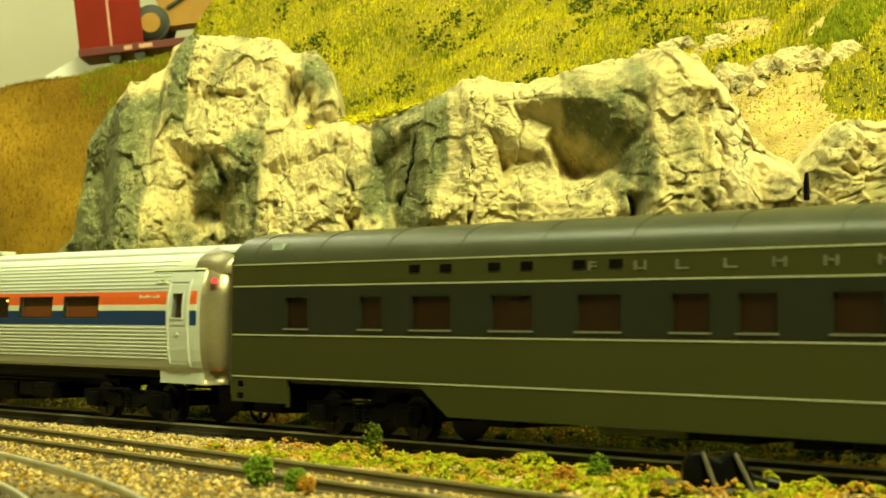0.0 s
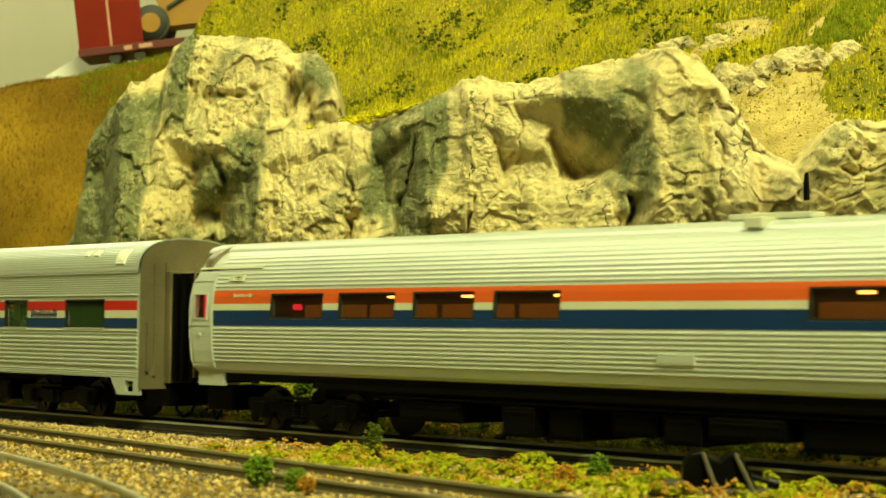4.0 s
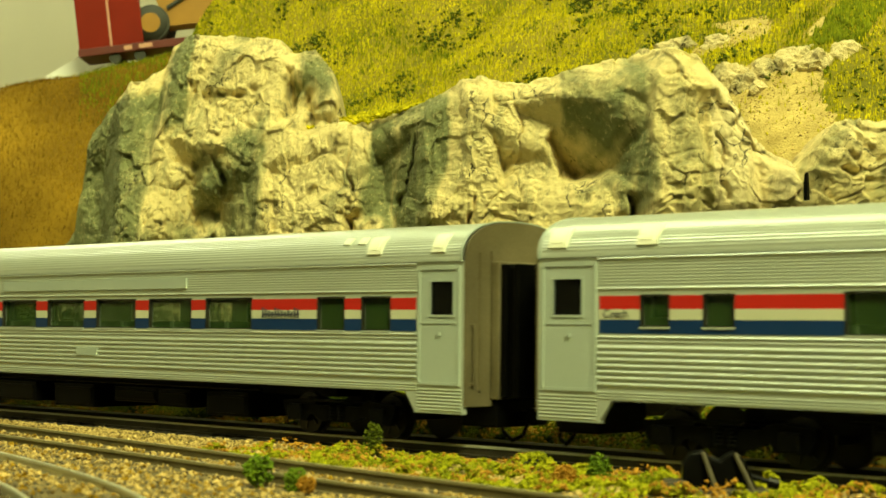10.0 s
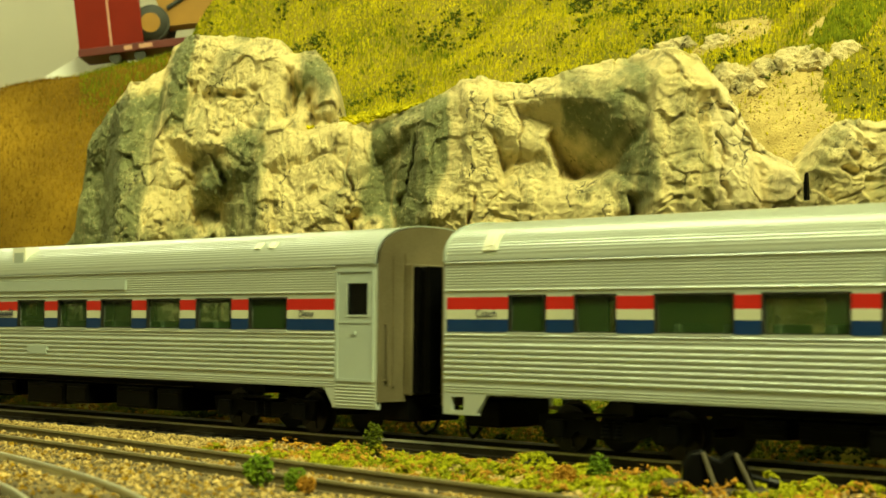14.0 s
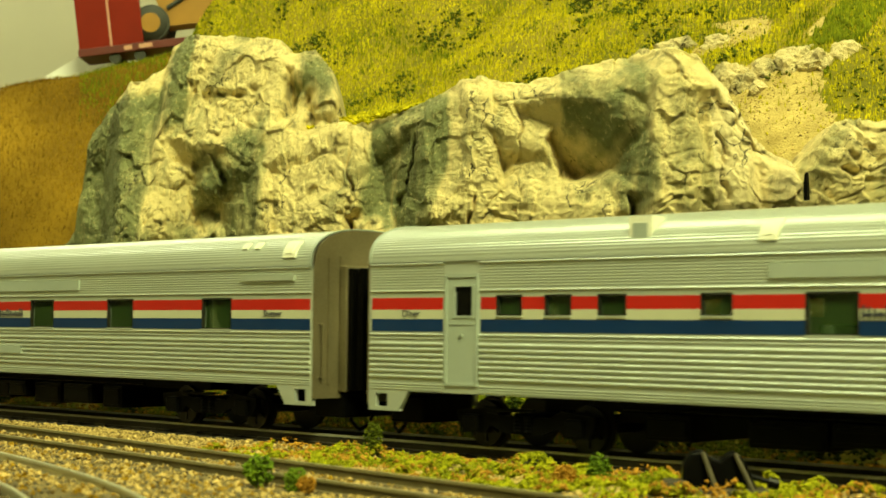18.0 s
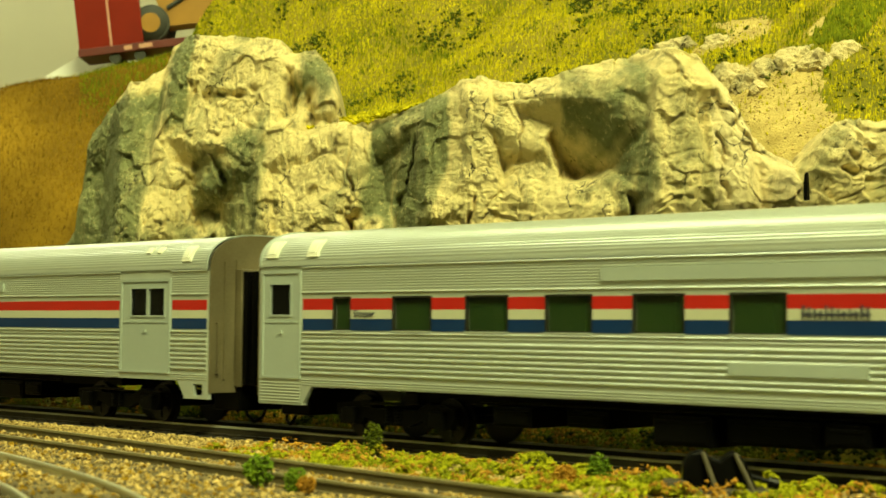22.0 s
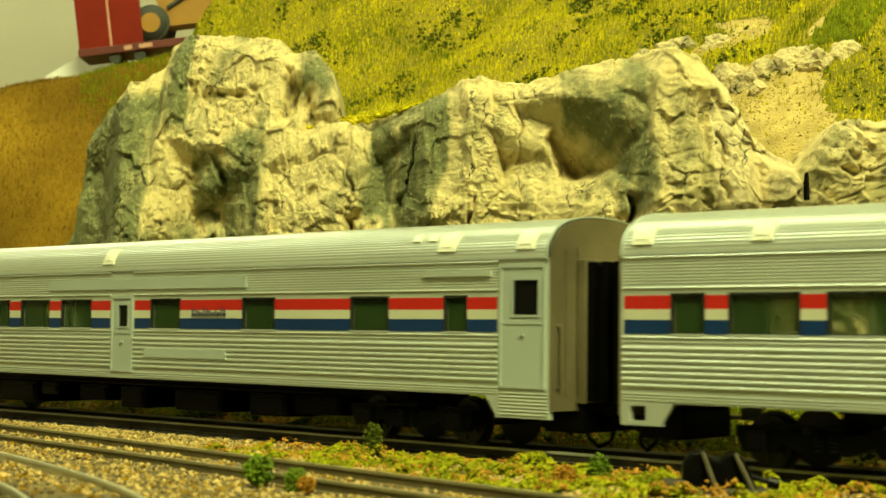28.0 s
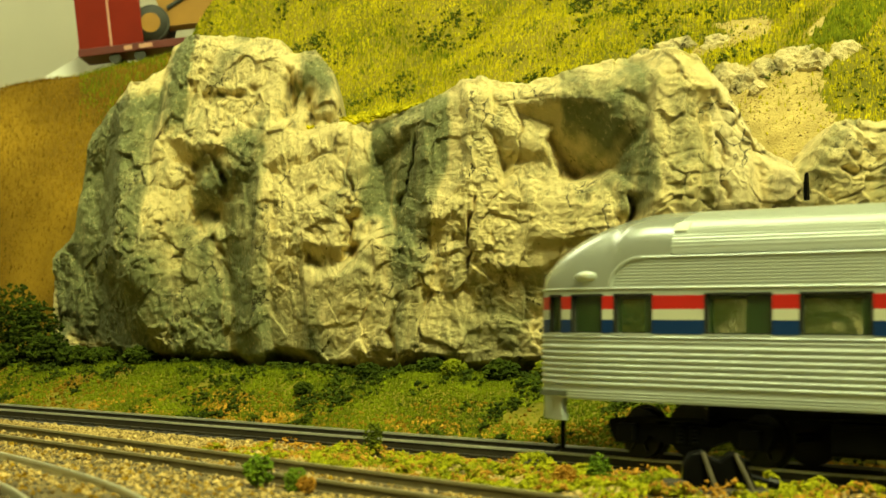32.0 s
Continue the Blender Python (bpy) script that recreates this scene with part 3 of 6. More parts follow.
# ---------------------------------------------------------------- loose stuff in many small pieces
def icosa():
    g = (1 + 5 ** 0.5) / 2
    v = np.array([(-1, g, 0), (1, g, 0), (-1, -g, 0), (1, -g, 0), (0, -1, g), (0, 1, g), (0, -1, -g), (0, 1, -g), (g, 0, -1), (g, 0, 1), (-g, 0, -1), (-g, 0, 1)]) / 1.9
    f = np.array([(0, 11, 5), (0, 5, 1), (0, 1, 7), (0, 7, 10), (0, 10, 11), (1, 5, 9), (5, 11, 4), (11, 10, 2), (10, 7, 6), (7, 1, 8), (3, 9, 4), (3, 4, 2), (3, 2, 6), (3, 6, 8), (3, 8, 9), (4, 9, 5), (2, 4, 11), (6, 2, 10), (8, 6, 7), (9, 8, 1)])
    return v, f


def octa():
    v = np.array([(1, 0, 0), (-1, 0, 0), (0, 1, 0), (0, -1, 0), (0, 0, 1), (0, 0, -1.0)])
    f = np.array([(0, 2, 4), (2, 1, 4), (1, 3, 4), (3, 0, 4), (2, 0, 5), (1, 2, 5), (3, 1, 5), (0, 3, 5)])
    return v, f


def spike():
    """A single stiff fibre."""
    v = np.array([(0.3, 0, -0.3), (-0.15, 0.26, -0.3), (-0.15, -0.26, -0.3), (0.05, 0.1, 2.0)])
    return v, np.array([(0, 1, 3), (1, 2, 3), (2, 0, 3)])


def scatter(name, at, size, base, material, label, category, seed, jitter=0.45, flat=(1, 1, 0.8), kind="stuff"):
    """Many small uneven lumps joined into one object; at is an array of places, size of radii."""
    rs = np.random.RandomState(seed)
    bv, bf = base
    n, k = len(at), len(bv)
    v = bv[None] * (1 + jitter * (rs.rand(n, k, 1) - 0.5) * 2)
    ang = rs.rand(n) * math.tau
    c, s = np.cos(ang)[:, None], np.sin(ang)[:, None]
    x, y = v[..., 0] * c - v[..., 1] * s, v[..., 0] * s + v[..., 1] * c
    tip = (rs.rand(n)[:, None] - 0.5) * 1.2
    v = np.stack([x * flat[0], y * flat[1], v[..., 2] * flat[2] + x * tip], -1) * size[:, None, None] + at[:, None, :]
    f = bf[None] + (np.arange(n) * k)[:, None, None]
    ob = sheet(name, v.reshape(-1, 3), f.reshape(-1, bf.shape[1]), material)
    return tagged(ob, label, category, kind=kind)


def spread(n, x0, x1, y0, y1, seed, keep=None, lift=0.2):
    """Places on the ground within a stretch of the plan."""
    rs = np.random.RandomState(seed)
    x, y = x0 + (x1 - x0) * rs.rand(n), y0 + (y1 - y0) * rs.rand(n)
    if keep is not None:
        k = keep(x, y, rs.rand(n))
        x, y = x[k], y[k]
    return np.stack([x, y, ground_z(x, y) + lift], -1)


def sizes(n, a, b, seed):
    return a + (b - a) * np.random.RandomState(seed).rand(n) ** 2.2


def turfs():
    patch = lambda x, y: fbm(x / 22, y / 22, 4, 33)
    wedge = lambda x, y, lo, hi: ((0.7208 * x + 0.6931 * (y + 276)) > lo * (-0.6931 * x + 0.7208 * (y + 276))) & ((0.7208 * x + 0.6931 * (y + 276)) < hi * (-0.6931 * x + 0.7208 * (y + 276)))
    sandy = is_sand
    brown = lambda x, y: (np.abs(-0.6931 * x + 0.7208 * (y + 276) - 693 - 20 * fbm(x / 25, y / 25, 3, 12)) < 133) & wedge(x, y, -9, -0.165)
    # hillside
    at = spread(260000, -760, -120, 104, 330, 61, lambda x, y, r: wedge(x, y, -0.31, 0.30) & ~brown(x, y) & (~sandy(x, y) | (r < 0.03)) & (ground_z(x, y) < 235) & (r < 0.55 + 0.9 * patch(x * 3, y * 3)))
    scatter("hill_grass", at, sizes(len(at), 0.5, 1.25, 62), spike(), M["turf"], "short yellow-green fibre grass on the hillside", "grass", 63, flat=(0.8, 0.8, 1.0))
    at = spread(120000, -760, -120, 104, 330, 1, lambda x, y, r: wedge(x, y, -0.31, 0.30) & ~brown(x, y) & (~sandy(x, y) | (r < 0.10)) & (ground_z(x, y) < 235))
    scatter("hill_turf", at, sizes(len(at), 0.25, 0.75, 2), octa(), M["turf"], "yellow-green foam turf covering the hillside", "turf", 3, flat=(0.7, 0.7, 1.2))
    at = spread(2600, -640, -120, 106, 300, 4, lambda x, y, r: wedge(x, y, -0.31, 0.30) & ~brown(x, y) & ~sandy(x, y) & (ground_z(x, y) < 235), 0.4)
    rs = np.random.RandomState(41)
    at = np.repeat(at, (4 + 60 * rs.rand(len(at)) ** 4).astype(int), axis=0)
    at = at + rs.normal(size=at.shape) * np.array([2.6, 2.6, 0.0])
    at[:, 2] = ground_z(at[:, 0], at[:, 1]) + 1.6 * rs.rand(len(at))
    dark = fbm(at[:, 0] / 14, at[:, 1] / 14, 2, 43) > 0.14
    scatter("hill_shrub", at[dark], sizes(int(dark.sum()), 0.35, 1.1, 5), octa(), M["turf_mid"], "dark green foam tufts scattered on the hillside", "shrub", 6)
    at = at[~dark]
    scatter("hill_tuft", at, sizes(len(at), 0.5, 1.3, 58), spike(), M["turf_deep"], "olive foam tufts scattered on the hillside", "shrub", 59)
    # thick grass beside the sand and along the top of the cliff
    at = spread(26000, -260, -120, 110, 190, 44, lambda x, y, r: wedge(x, y, 0.208, 0.30) & (ground_z(x, y) > 102) & (patch(x * 1.5, y * 1.5) > -0.12) & ~sandy(x, y), 0.8)
    scatter("tall_grass", at, sizes(len(at), 0.4, 1.5, 45), octa(), M["turf_deep"], "thick olive foam grass above the rocks", "turf", 46, flat=(0.6, 0.6, 1.3))
    at = spread(14000, -540, -200, 98, 116, 47, lambda x, y, r: ~sandy(x, y) & (patch(x * 2, y * 2) > -0.05), 0.8)
    scatter("rim_grass", at, sizes(len(at), 0.35, 1.2, 48), octa(), M["turf"], "yellow-green foam grass along the cliff top", "turf", 49, flat=(0.6, 0.6, 1.3))
    # turf glued along the ledge above the slab
    rs = np.random.RandomState(51)
    n = 2600
    lx = -414 + 62 * rs.rand(n)
    at = np.stack([lx, 72 + 20 * rs.rand(n), 0 * lx], -1)
    at[:, 2] = 89.5 + 0.06 * (lx + 414) + 0.25 * (at[:, 1] - 72) + 1.2 * rs.rand(n) + 2 * fbm(lx / 8, at[:, 1] / 8, 2, 52)
    scatter("ledge_turf", at, sizes(n, 0.3, 1.0, 53), octa(), M["turf"], "olive foam turf on the rock ledge", "turf", 54)
    at = spread(30000, -330, -120, 78, 200, 55, lambda x, y, r: sandy(x, y), 0.05)
    scatter("sand_grain", at, sizes(len(at), 0.12, 0.5, 56), octa(), M["stone"], "loose grains of sand and grit on the slope", "sand", 57)
    # golden slope
    at = spread(120000, -930, -540, 76, 350, 7, lambda x, y, r: brown(x, y) & wedge(x, y, -0.32, -0.15))
    scatter("slope_turf", at, sizes(len(at), 0.5, 1.4, 8), spike(), M["turf_brown"], "golden brown foam turf on the far slope", "turf", 9)
    at = spread(110000, -900, -560, 110, 420, 10, lambda x, y, r: wedge(x, y, -0.228, -0.155) & (ground_z(x, y) > 121 + 20 * r ** 0.7), 0.4)
    scatter("slope_grass", at, sizes(len(at), 0.6, 1.7, 11), spike(), M["turf_deep"], "olive grass along the ridge", "turf", 12)
    at = spread(800, -930, -540, 76, 350, 81, lambda x, y, r: brown(x, y) & wedge(x, y, -0.32, -0.15), 0.4)
    rs = np.random.RandomState(82)
    at = np.repeat(at, (6 + 90 * rs.rand(len(at)) ** 3).astype(int), axis=0)
    at = at + rs.normal(size=at.shape) * np.array([8.0, 8.0, 0.0])
    at[:, 2] = ground_z(at[:, 0], at[:, 1]) + 1.2 * rs.rand(len(at))
    scatter("slope_shrub", at, sizes(len(at), 0.4, 1.0, 83), spike(), M["umber"], "umber foam tufts on the far slope", "shrub", 84)
    # bank below the cliff
    at = spread(60000, -640, -120, 17, 84, 13, lambda x, y, r: (patch(x * 1.7, y * 1.7) > -0.18) | (r < 0.15))
    scatter("bank_turf", at, sizes(len(at), 0.3, 0.8, 14), octa(), M["turf_bank"], "yellow-green turf on the bank behind the track", "turf", 15)
    at = spread(90000, -640, -120, 17, 84, 64, lambda x, y, r: patch(x * 1.7, y * 1.7) > -0.16 + 0.3 * r - 0.15)
    scatter("bank_grass", at, sizes(len(at), 0.3, 0.8, 65), spike(), M["turf_bank"], "short green fibre grass on the bank behind the track", "grass", 66, flat=(0.8, 0.8, 1.0))
    at = spread(16000, -640, -110, 12, 34, 67, lambda x, y, r: (patch(x * 1.1 + 70, y * 1.8) > 0.13) | ((x > -262) & (y < 27) & (r < 0.75)), 0.2)
    scatter("golden_litter", at, sizes(len(at), 0.25, 0.8, 68), octa(), M["litter"], "golden and rust leaf litter behind the track", "ground litter", 69)
    at = spread(15000, -268, -110, 11.5, 25, 74, lambda x, y, r: patch(x * 3, y * 3) > -0.2, 0.2)
    scatter("rust_litter", at, sizes(len(at), 0.25, 0.75, 75), octa(), M["litter"], "bright rust and golden litter along the track", "ground litter", 76)
    at = spread(2600, -425, -355, 14, 40, 77, lambda x, y, r: patch(x * 2, y * 2 + 33) > 0.02, 0.2)
    scatter("rust_litter", at, sizes(len(at), 0.25, 0.75, 78), octa(), M["litter"], "patch of rust leaf litter on the bank", "ground litter", 79)
    at = spread(900, -640, -120, 20, 80, 16, lambda x, y, r: (patch(x * 1.3, y * 1.3 + 90) > 0.0) | (y > 50), 0.4)
    rs = np.random.RandomState(18)
    at = np.repeat(at, (4 + 50 * rs.rand(len(at)) ** 3).astype(int), axis=0)
    at = at + rs.normal(size=at.shape) * np.array([1.8, 1.8, 0.0])
    at[:, 2] = ground_z(at[:, 0], at[:, 1]) + 2.4 * rs.rand(len(at))
    scatter("bank_shrub", at, sizes(len(at), 0.3, 1.1, 17), octa(), M["turf_dark"], "dark green tufts on the bank", "shrub", 18)
    at = spread(7000, -640, -120, 15, 44, 19, lambda x, y, r: patch(x * 1.3 + 70, y * 2.2) > 0.02)
    scatter("bank_litter", at, sizes(len(at), 0.3, 0.9, 20), icosa(), M["turf_brown"], "golden brown litter on the bank", "ground litter", 21)
    # moss beside the front of the main line
    at = spread(70000, -300, -90, -62, -13, 22, lambda x, y, r: (y > -0.137 * (x + 394.7) - 40) & (patch(x * 2.2, y * 2.2) > -0.10 + 0.004 * np.maximum(0, -240 - x)), 0.1)
    at[:, 2] += np.maximum(0, 4.5 * patch(at[:, 0] * 4, at[:, 1] * 4))
    scatter("front_moss", at, sizes(len(at), 0.18, 0.6, 23), octa(), M["moss"], "bright yellow-green moss beside the main line", "moss", 24)
    at = spread(7000, -300, -90, -62, -13, 25, lambda x, y, r: (y > -0.137 * (x + 394.7) - 40) & (patch(x * 2.2 + 40, y * 2.2) > 0.08), 0.5)
    at[:, 2] += 0.1 + np.maximum(0, 4.5 * patch(at[:, 0] * 4, at[:, 1] * 4))
    scatter("front_litter", at, sizes(len(at), 0.2, 0.65, 26), octa(), M["turf_orange"], "orange and rust litter in the moss", "ground litter", 27)
    # ballast
    far = lambda x, y: y + 0.137 * (x + 394.7)
    mossy = lambda x, y: (x > -300) & (y > -0.137 * (x + 394.7) - 40) & (patch(x * 2.2, y * 2.2) > -0.14 + 0.004 * np.maximum(0, -240 - x))
    at = spread(62000, -620, -110, -120, -9.8, 28, lambda x, y, r: ((far(x, y) + 50.2 > 9.6) | (r < np.where(far(x, y) + 50.2 > -9.6, 0.34, 0.40))) & ~mossy(x, y) & (y < -15.3), 0.3)
    scatter("ballast", at, sizes(len(at), 0.2, 0.7, 29), octa(), M["stone"], "pale tan crushed stone ballast", "ballast", 30)
    at = spread(26000, -620, -110, -16.5, -9.6, 70, lambda x, y, r: np.abs((x + 2690) % 6.15 - 3.075) < 1.55, -0.5)
    scatter("shoulder_stone", at, sizes(len(at), 0.2, 0.6, 71), octa(), M["stone"], "pale tan stones between the tie ends", "ballast", 72)
    at = spread(8000, -620, -120, -8, 17, 31, None, 0.0)
    scatter("roadbed_stone", at, sizes(len(at), 0.3, 0.7, 32), octa(), M["stone_dark"], "dark dusty stones between the ties", "ballast", 33)
    at = spread(9000, -420, -80, -220, -60, 34, None, 0.2)
    scatter("front_ballast", at, sizes(len(at), 0.25, 0.75, 35), octa(), M["stone_dark"], "dusty stones by the turnout", "ballast", 36)
    at = spread(9000, -460, -120, -200, -42, 37, lambda x, y, r: patch(x * 2, y * 2) > 0.06, 0.3)
    scatter("front_weed", at, sizes(len(at), 0.25, 0.8, 38), octa(), M["turf_brown"], "dry brown weeds by the turnout", "weeds", 39)


M["umber"] = mat("umber_foam", (0.05, 0.027, 0.001), (0.17, 0.105, 0.005), 20, 0.95, island=0.4, fine=2.0, spec=0.1)
M["litter"] = mat("golden_litter", (0.16, 0.06, 0.004), (0.66, 0.37, 0.035), 8, 0.95, island=0.6, fine=1.0, spec=0.1)
M["turf_deep"] = mat("deep_olive_turf", (0.03, 0.055, 0.002), (0.24, 0.26, 0.008), 14, 0.95, island=0.4, fine=2.0, spec=0.1)
M["bush"] = mat("green_foam_bush", (0.03, 0.07, 0.004), (0.16, 0.24, 0.012), 4, 0.95, island=0.4, fine=1.0, spec=0.1)
M["turf_mid"] = mat("olive_foam_bush", (0.025, 0.045, 0.003), (0.11, 0.13, 0.008), 4, 0.95, island=0.4, fine=1.0, spec=0.1)
M["moss"] = mat("bright_moss", (0.020, 0.042, 0.001), (0.44, 0.43, 0.010), 9, 0.95, island=0.55, fine=2.0, spec=0.1)
M["stone_dark"] = mat("dusty_dark_stone", (0.06, 0.05, 0.03), (0.20, 0.16, 0.09), 2, 0.9, island=0.8, fine=0.4, spec=0.2)
turfs()


def clump(name, x, y, r, tall, material, label, seed, category="shrub", n=60):
    """A small bush of foam: many lumps round a few stems."""
    n *= 6
    rs = np.random.RandomState(seed)
    d = rs.normal(size=(n, 3))
    d /= np.linalg.norm(d, axis=1)[:, None]
    p = d * rs.rand(n, 1) ** 0.4 * np.array([r, r, tall / 2])
    p[:, 2] += tall / 2
    p += np.array([x, y, float(ground_z(np.array([x]), np.array([y]))[0])])
    ob = scatter(name, p, (0.07 + 0.13 * rs.rand(n)) * min(r, tall, 6), octa(), material, label, category, seed + 1, kind="")
    return tagged(ob, group="foam bushes")


clump("bush", -265.5, -22.0, 2.2, 8.0, M["turf_mid"], "upright green foam bush by the main line", 1)
clump("bush", -227.4, -87.0, 2.9, 6.2, M["bush"], "round bright green foam bush in the siding", 2)
clump("bush", -216.0, -88.2, 2.2, 4.6, M["bush"], "small bright green foam bush in the siding", 3)
clump("leaf_clump", -212.6, -88.6, 1.7, 3.6, M["turf_orange"], "orange foam clump in the siding", 4)
clump("leaf_clump", -189.8, -46.0, 2.3, 4.4, M["turf_orange"], "orange foam clump in the moss", 5)
clump("bush", -191.5, -33.5, 2.4, 6.0, M["bush"], "bright green foam bush by the main line", 6)
for k, (x, y, r, tall) in enumerate(((-552, 58, 12, 30), (-538, 60, 10, 24), (-568, 54, 13, 26), (-580, 60, 12, 22),  (-524, 57, 8, 12), (-546, 48, 8, 10), (-508, 58, 7, 8), (-494, 60, 6, 6), (-470, 60, 6, 6))):
    clump("bush", x, y, r, tall, M["turf_dark"], "dark green foam bush at the foot of the cliff", 20 + k, n=110)
for k, (x, y, r, tall, key) in enumerate(((-365, 44, 3, 4, "turf_dark"), (-352, 58, 4, 5, "turf_dark"), (-330, 64, 5, 5, "turf_dark"), (-318, 60, 4, 5, "turf_deep"), (-300, 60, 5, 6, "turf_dark"), (-287, 66, 5, 6, "turf_deep"))):
    clump("bush", x, y, r, tall, M[key], "low foam bush on the bank", 40 + k, n=80)


# ---------------------------------------------------------------- ground throw by the main line
def ground_throw(x, y):
    z = float(ground_z(np.array([x]), np.array([y]))[0]) + 0.3
    ob = thing("switch_stand", "black plastic ground throw beside the main line", "switch stand", at=pose(x * MM, y * MM, z * MM, 0, 0, 40) @ Matrix.Scale(0.92, 4))
    part("base_plate", boxes((-9.5, 9.5, -5, 5, 0, 1.2), (-10.5, -6, -3.5, 3.5, 0, 2.6), bevel=0.35), M["dusty"], ob, "dusty base plate")
    bm = prism(bmesh.new(), [(-7.0, 1.0), (-6.7, 5.8), (-5.4, 7.8), (-3.0, 8.4), (-1.2, 7.2), (0.4, 6.5), (1.6, 7.5), (3.2, 8.3), (4.8, 7.2), (6.6, 3.8), (7.6, 1.0)], -1.2, 3.8)
    bmesh.ops.bevel(bm, geom=list(bm.edges), offset=0.45, segments=2, affect="EDGES", profile=0.5)
    part("housing", bm, M["black"], ob, "black notched housing")
    for a, b in (((-3.0, -1.6, 8.0), (-0.6, -4.6, 0.9)), ((3.2, -1.6, 7.9), (6.4, -4.6, 0.9))):
        part("strut", rod(bmesh.new(), a, b, 0.5, 8), M["strut"], ob, "dusty tan strut")
    bm = bmesh.new()
    rod(bm, (-1, 2.0, 6.0), (10.5, 1.6, 2.2), 0.55, 8)
    rod(bm, (10.0, 1.5, 2.3), (12.0, 1.4, 1.9), 1.2, 12)
    part("lever", bm, M["black"], ob)


M["strut"] = mat("dusty_tan_plastic", (0.065, 0.052, 0.02), (0.04, 0.032, 0.013), 3, 0.7)
M["dusty"] = mat("dusty_plastic", (0.022, 0.018, 0.008), (0.05, 0.04, 0.018), 3, 0.7)
ground_throw(-166.0, -31.5)
# a stump among the rocks
STX = -199.6
part("stump", prism(bmesh.new(), [(STX - 0.5, 57), (STX + 0.5, 57), (STX + 0.5, 60), (STX + 0.2, 63.6), (STX - 0.3, 63.2), (STX - 0.6, 60)], 54.0, 55.0), M["black"])
tagged(bpy.data.objects["stump"], "short dark wooden stump among the rocks", "stump")


# ---------------------------------------------------------------- lorry with a loader on the ridge
M["lorry"] = mat("red_lorry_paint", (0.20, 0.012, 0.002), (0.16, 0.010, 0.002), 20, 0.6, spec=0.15)
M["lorry_dark"] = mat("dark_red_paint", (0.12, 0.013, 0.006), (0.09, 0.011, 0.006), 10, 0.5)
M["tyre"] = mat("tyre_rubber", (0.035, 0.038, 0.03), (0.05, 0.053, 0.042), 4, 0.8)
M["digger"] = mat("loader_yellow_paint", (0.36, 0.18, 0.010), (0.30, 0.15, 0.008), 10, 0.5)
M["board"] = mat("white_foam_board", (0.85, 0.86, 0.84), (0.80, 0.81, 0.80), 80, 0.7)
RIDGE = pose(-0.7722, 0.2301, 0.1745, 0, -7.5, 43.9)


def lorry():
    ob = thing("flatbed_trailer", "red flatbed trailer with tall headboard on the grassy ridge", "trailer", at=RIDGE)
    part("deck", boxes((0, 118, 0, 28, 2.5, 7.0), bevel=0.5), M["lorry_dark"], ob, "dark red deck edge")
    for k in range(2):
        part("side_panel", boxes((0.6 + 18.6 * k, 18.4 + 18.8 * k, 1.0, 3.0, 7.0, 46), bevel=0.4), M["lorry"], ob, "flat red side panel")
    part("post", boxes((18.4, 19.6, 0.6, 1.6, 7.0, 46), bevel=0.1), M["line_pink"], ob, "pale upright seam")
    part("headboard", boxes((0.2, 1.6, 3, 27, 7, 46), bevel=0.3), M["lorry"], ob)
    for s in (30, 38.5):
        part("plate", boxes((s - 4, s + (0.5 if s < 35 else 3.5), -0.4, 0.2, 3.6, 6.0), bevel=0.1), M["line_pink"], ob, "pale blank plate")
    for s in (20, 34, 90, 102):
        bm = bmesh.new()
        for y in (2, 22):
            rod(bm, (s, y, 0.2), (s, y + 4, 0.2), 3.2, 18)
        part("wheel", bm, M["tyre"], ob)
    return ob


def loader():
    ob = thing("wheel_loader", "yellow wheel loader standing on the trailer", "loader", at=RIDGE @ pose(0, 0, 0.0072))
    for s, y in ((42.0, 2.0), (42.0, 22.0), (104, 2.0), (104, 22.0)):
        bm = bmesh.new()
        rod(bm, (s, y, 10.6), (s, y + 6.5, 10.6), 10.6, 30)
        bmesh.ops.bevel(bm, geom=[e for e in bm.edges if len(e.link_faces) == 2 and any(len(f.verts) > 8 for f in e.link_faces)], offset=1.6, segments=3, affect="EDGES")
        t = part("wheel", bm, M["tyre"], ob, "thick grey rubber tyre", smooth=True)
        bm = bmesh.new()
        rod(bm, (s, y - 0.5, 10.6), (s, y + 2, 10.6), 5.6, 24)
        rod(bm, (s, y - 0.9, 10.6), (s, y, 10.6), 2.0, 14)
        part("rim", bm, M["digger"], t, "yellow wheel rim")
    bm = prism(bmesh.new(), [(50, 8), (80, 8), (96, 16), (96, 34), (70, 36), (62, 52), (48, 52), (46, 24)], 5, 21)
    part("body", bm, M["digger"], ob, "yellow body")
    bm = bmesh.new()
    rod(bm, (52, 4.0, 18), (76, 4.0, 30), 1.3, 10)
    part("arm", bm, M["tyre"], ob, "grey hydraulic arm")
    part("bucket", prism(bmesh.new(), [(84, 10), (112, 12), (108, 26), (96, 30), (88, 24)], 2, 26), M["lorry_dark"], ob, "rust red bucket")


M["line_pink"] = mat("faded_pink_paint", (0.55, 0.30, 0.20), (0.48, 0.25, 0.16), 5, 0.6)
lorry()
loader()
part("foam_board", boxes((-16, 40, 0, 3, -6, 15)), M["board"])
bpy.data.objects["foam_board"].matrix_basis = pose(-0.817, 0.258, 0.168, 0, -32, 43.9)
tagged(bpy.data.objects["foam_board"], "white foam board sheet behind the ridge", "board")


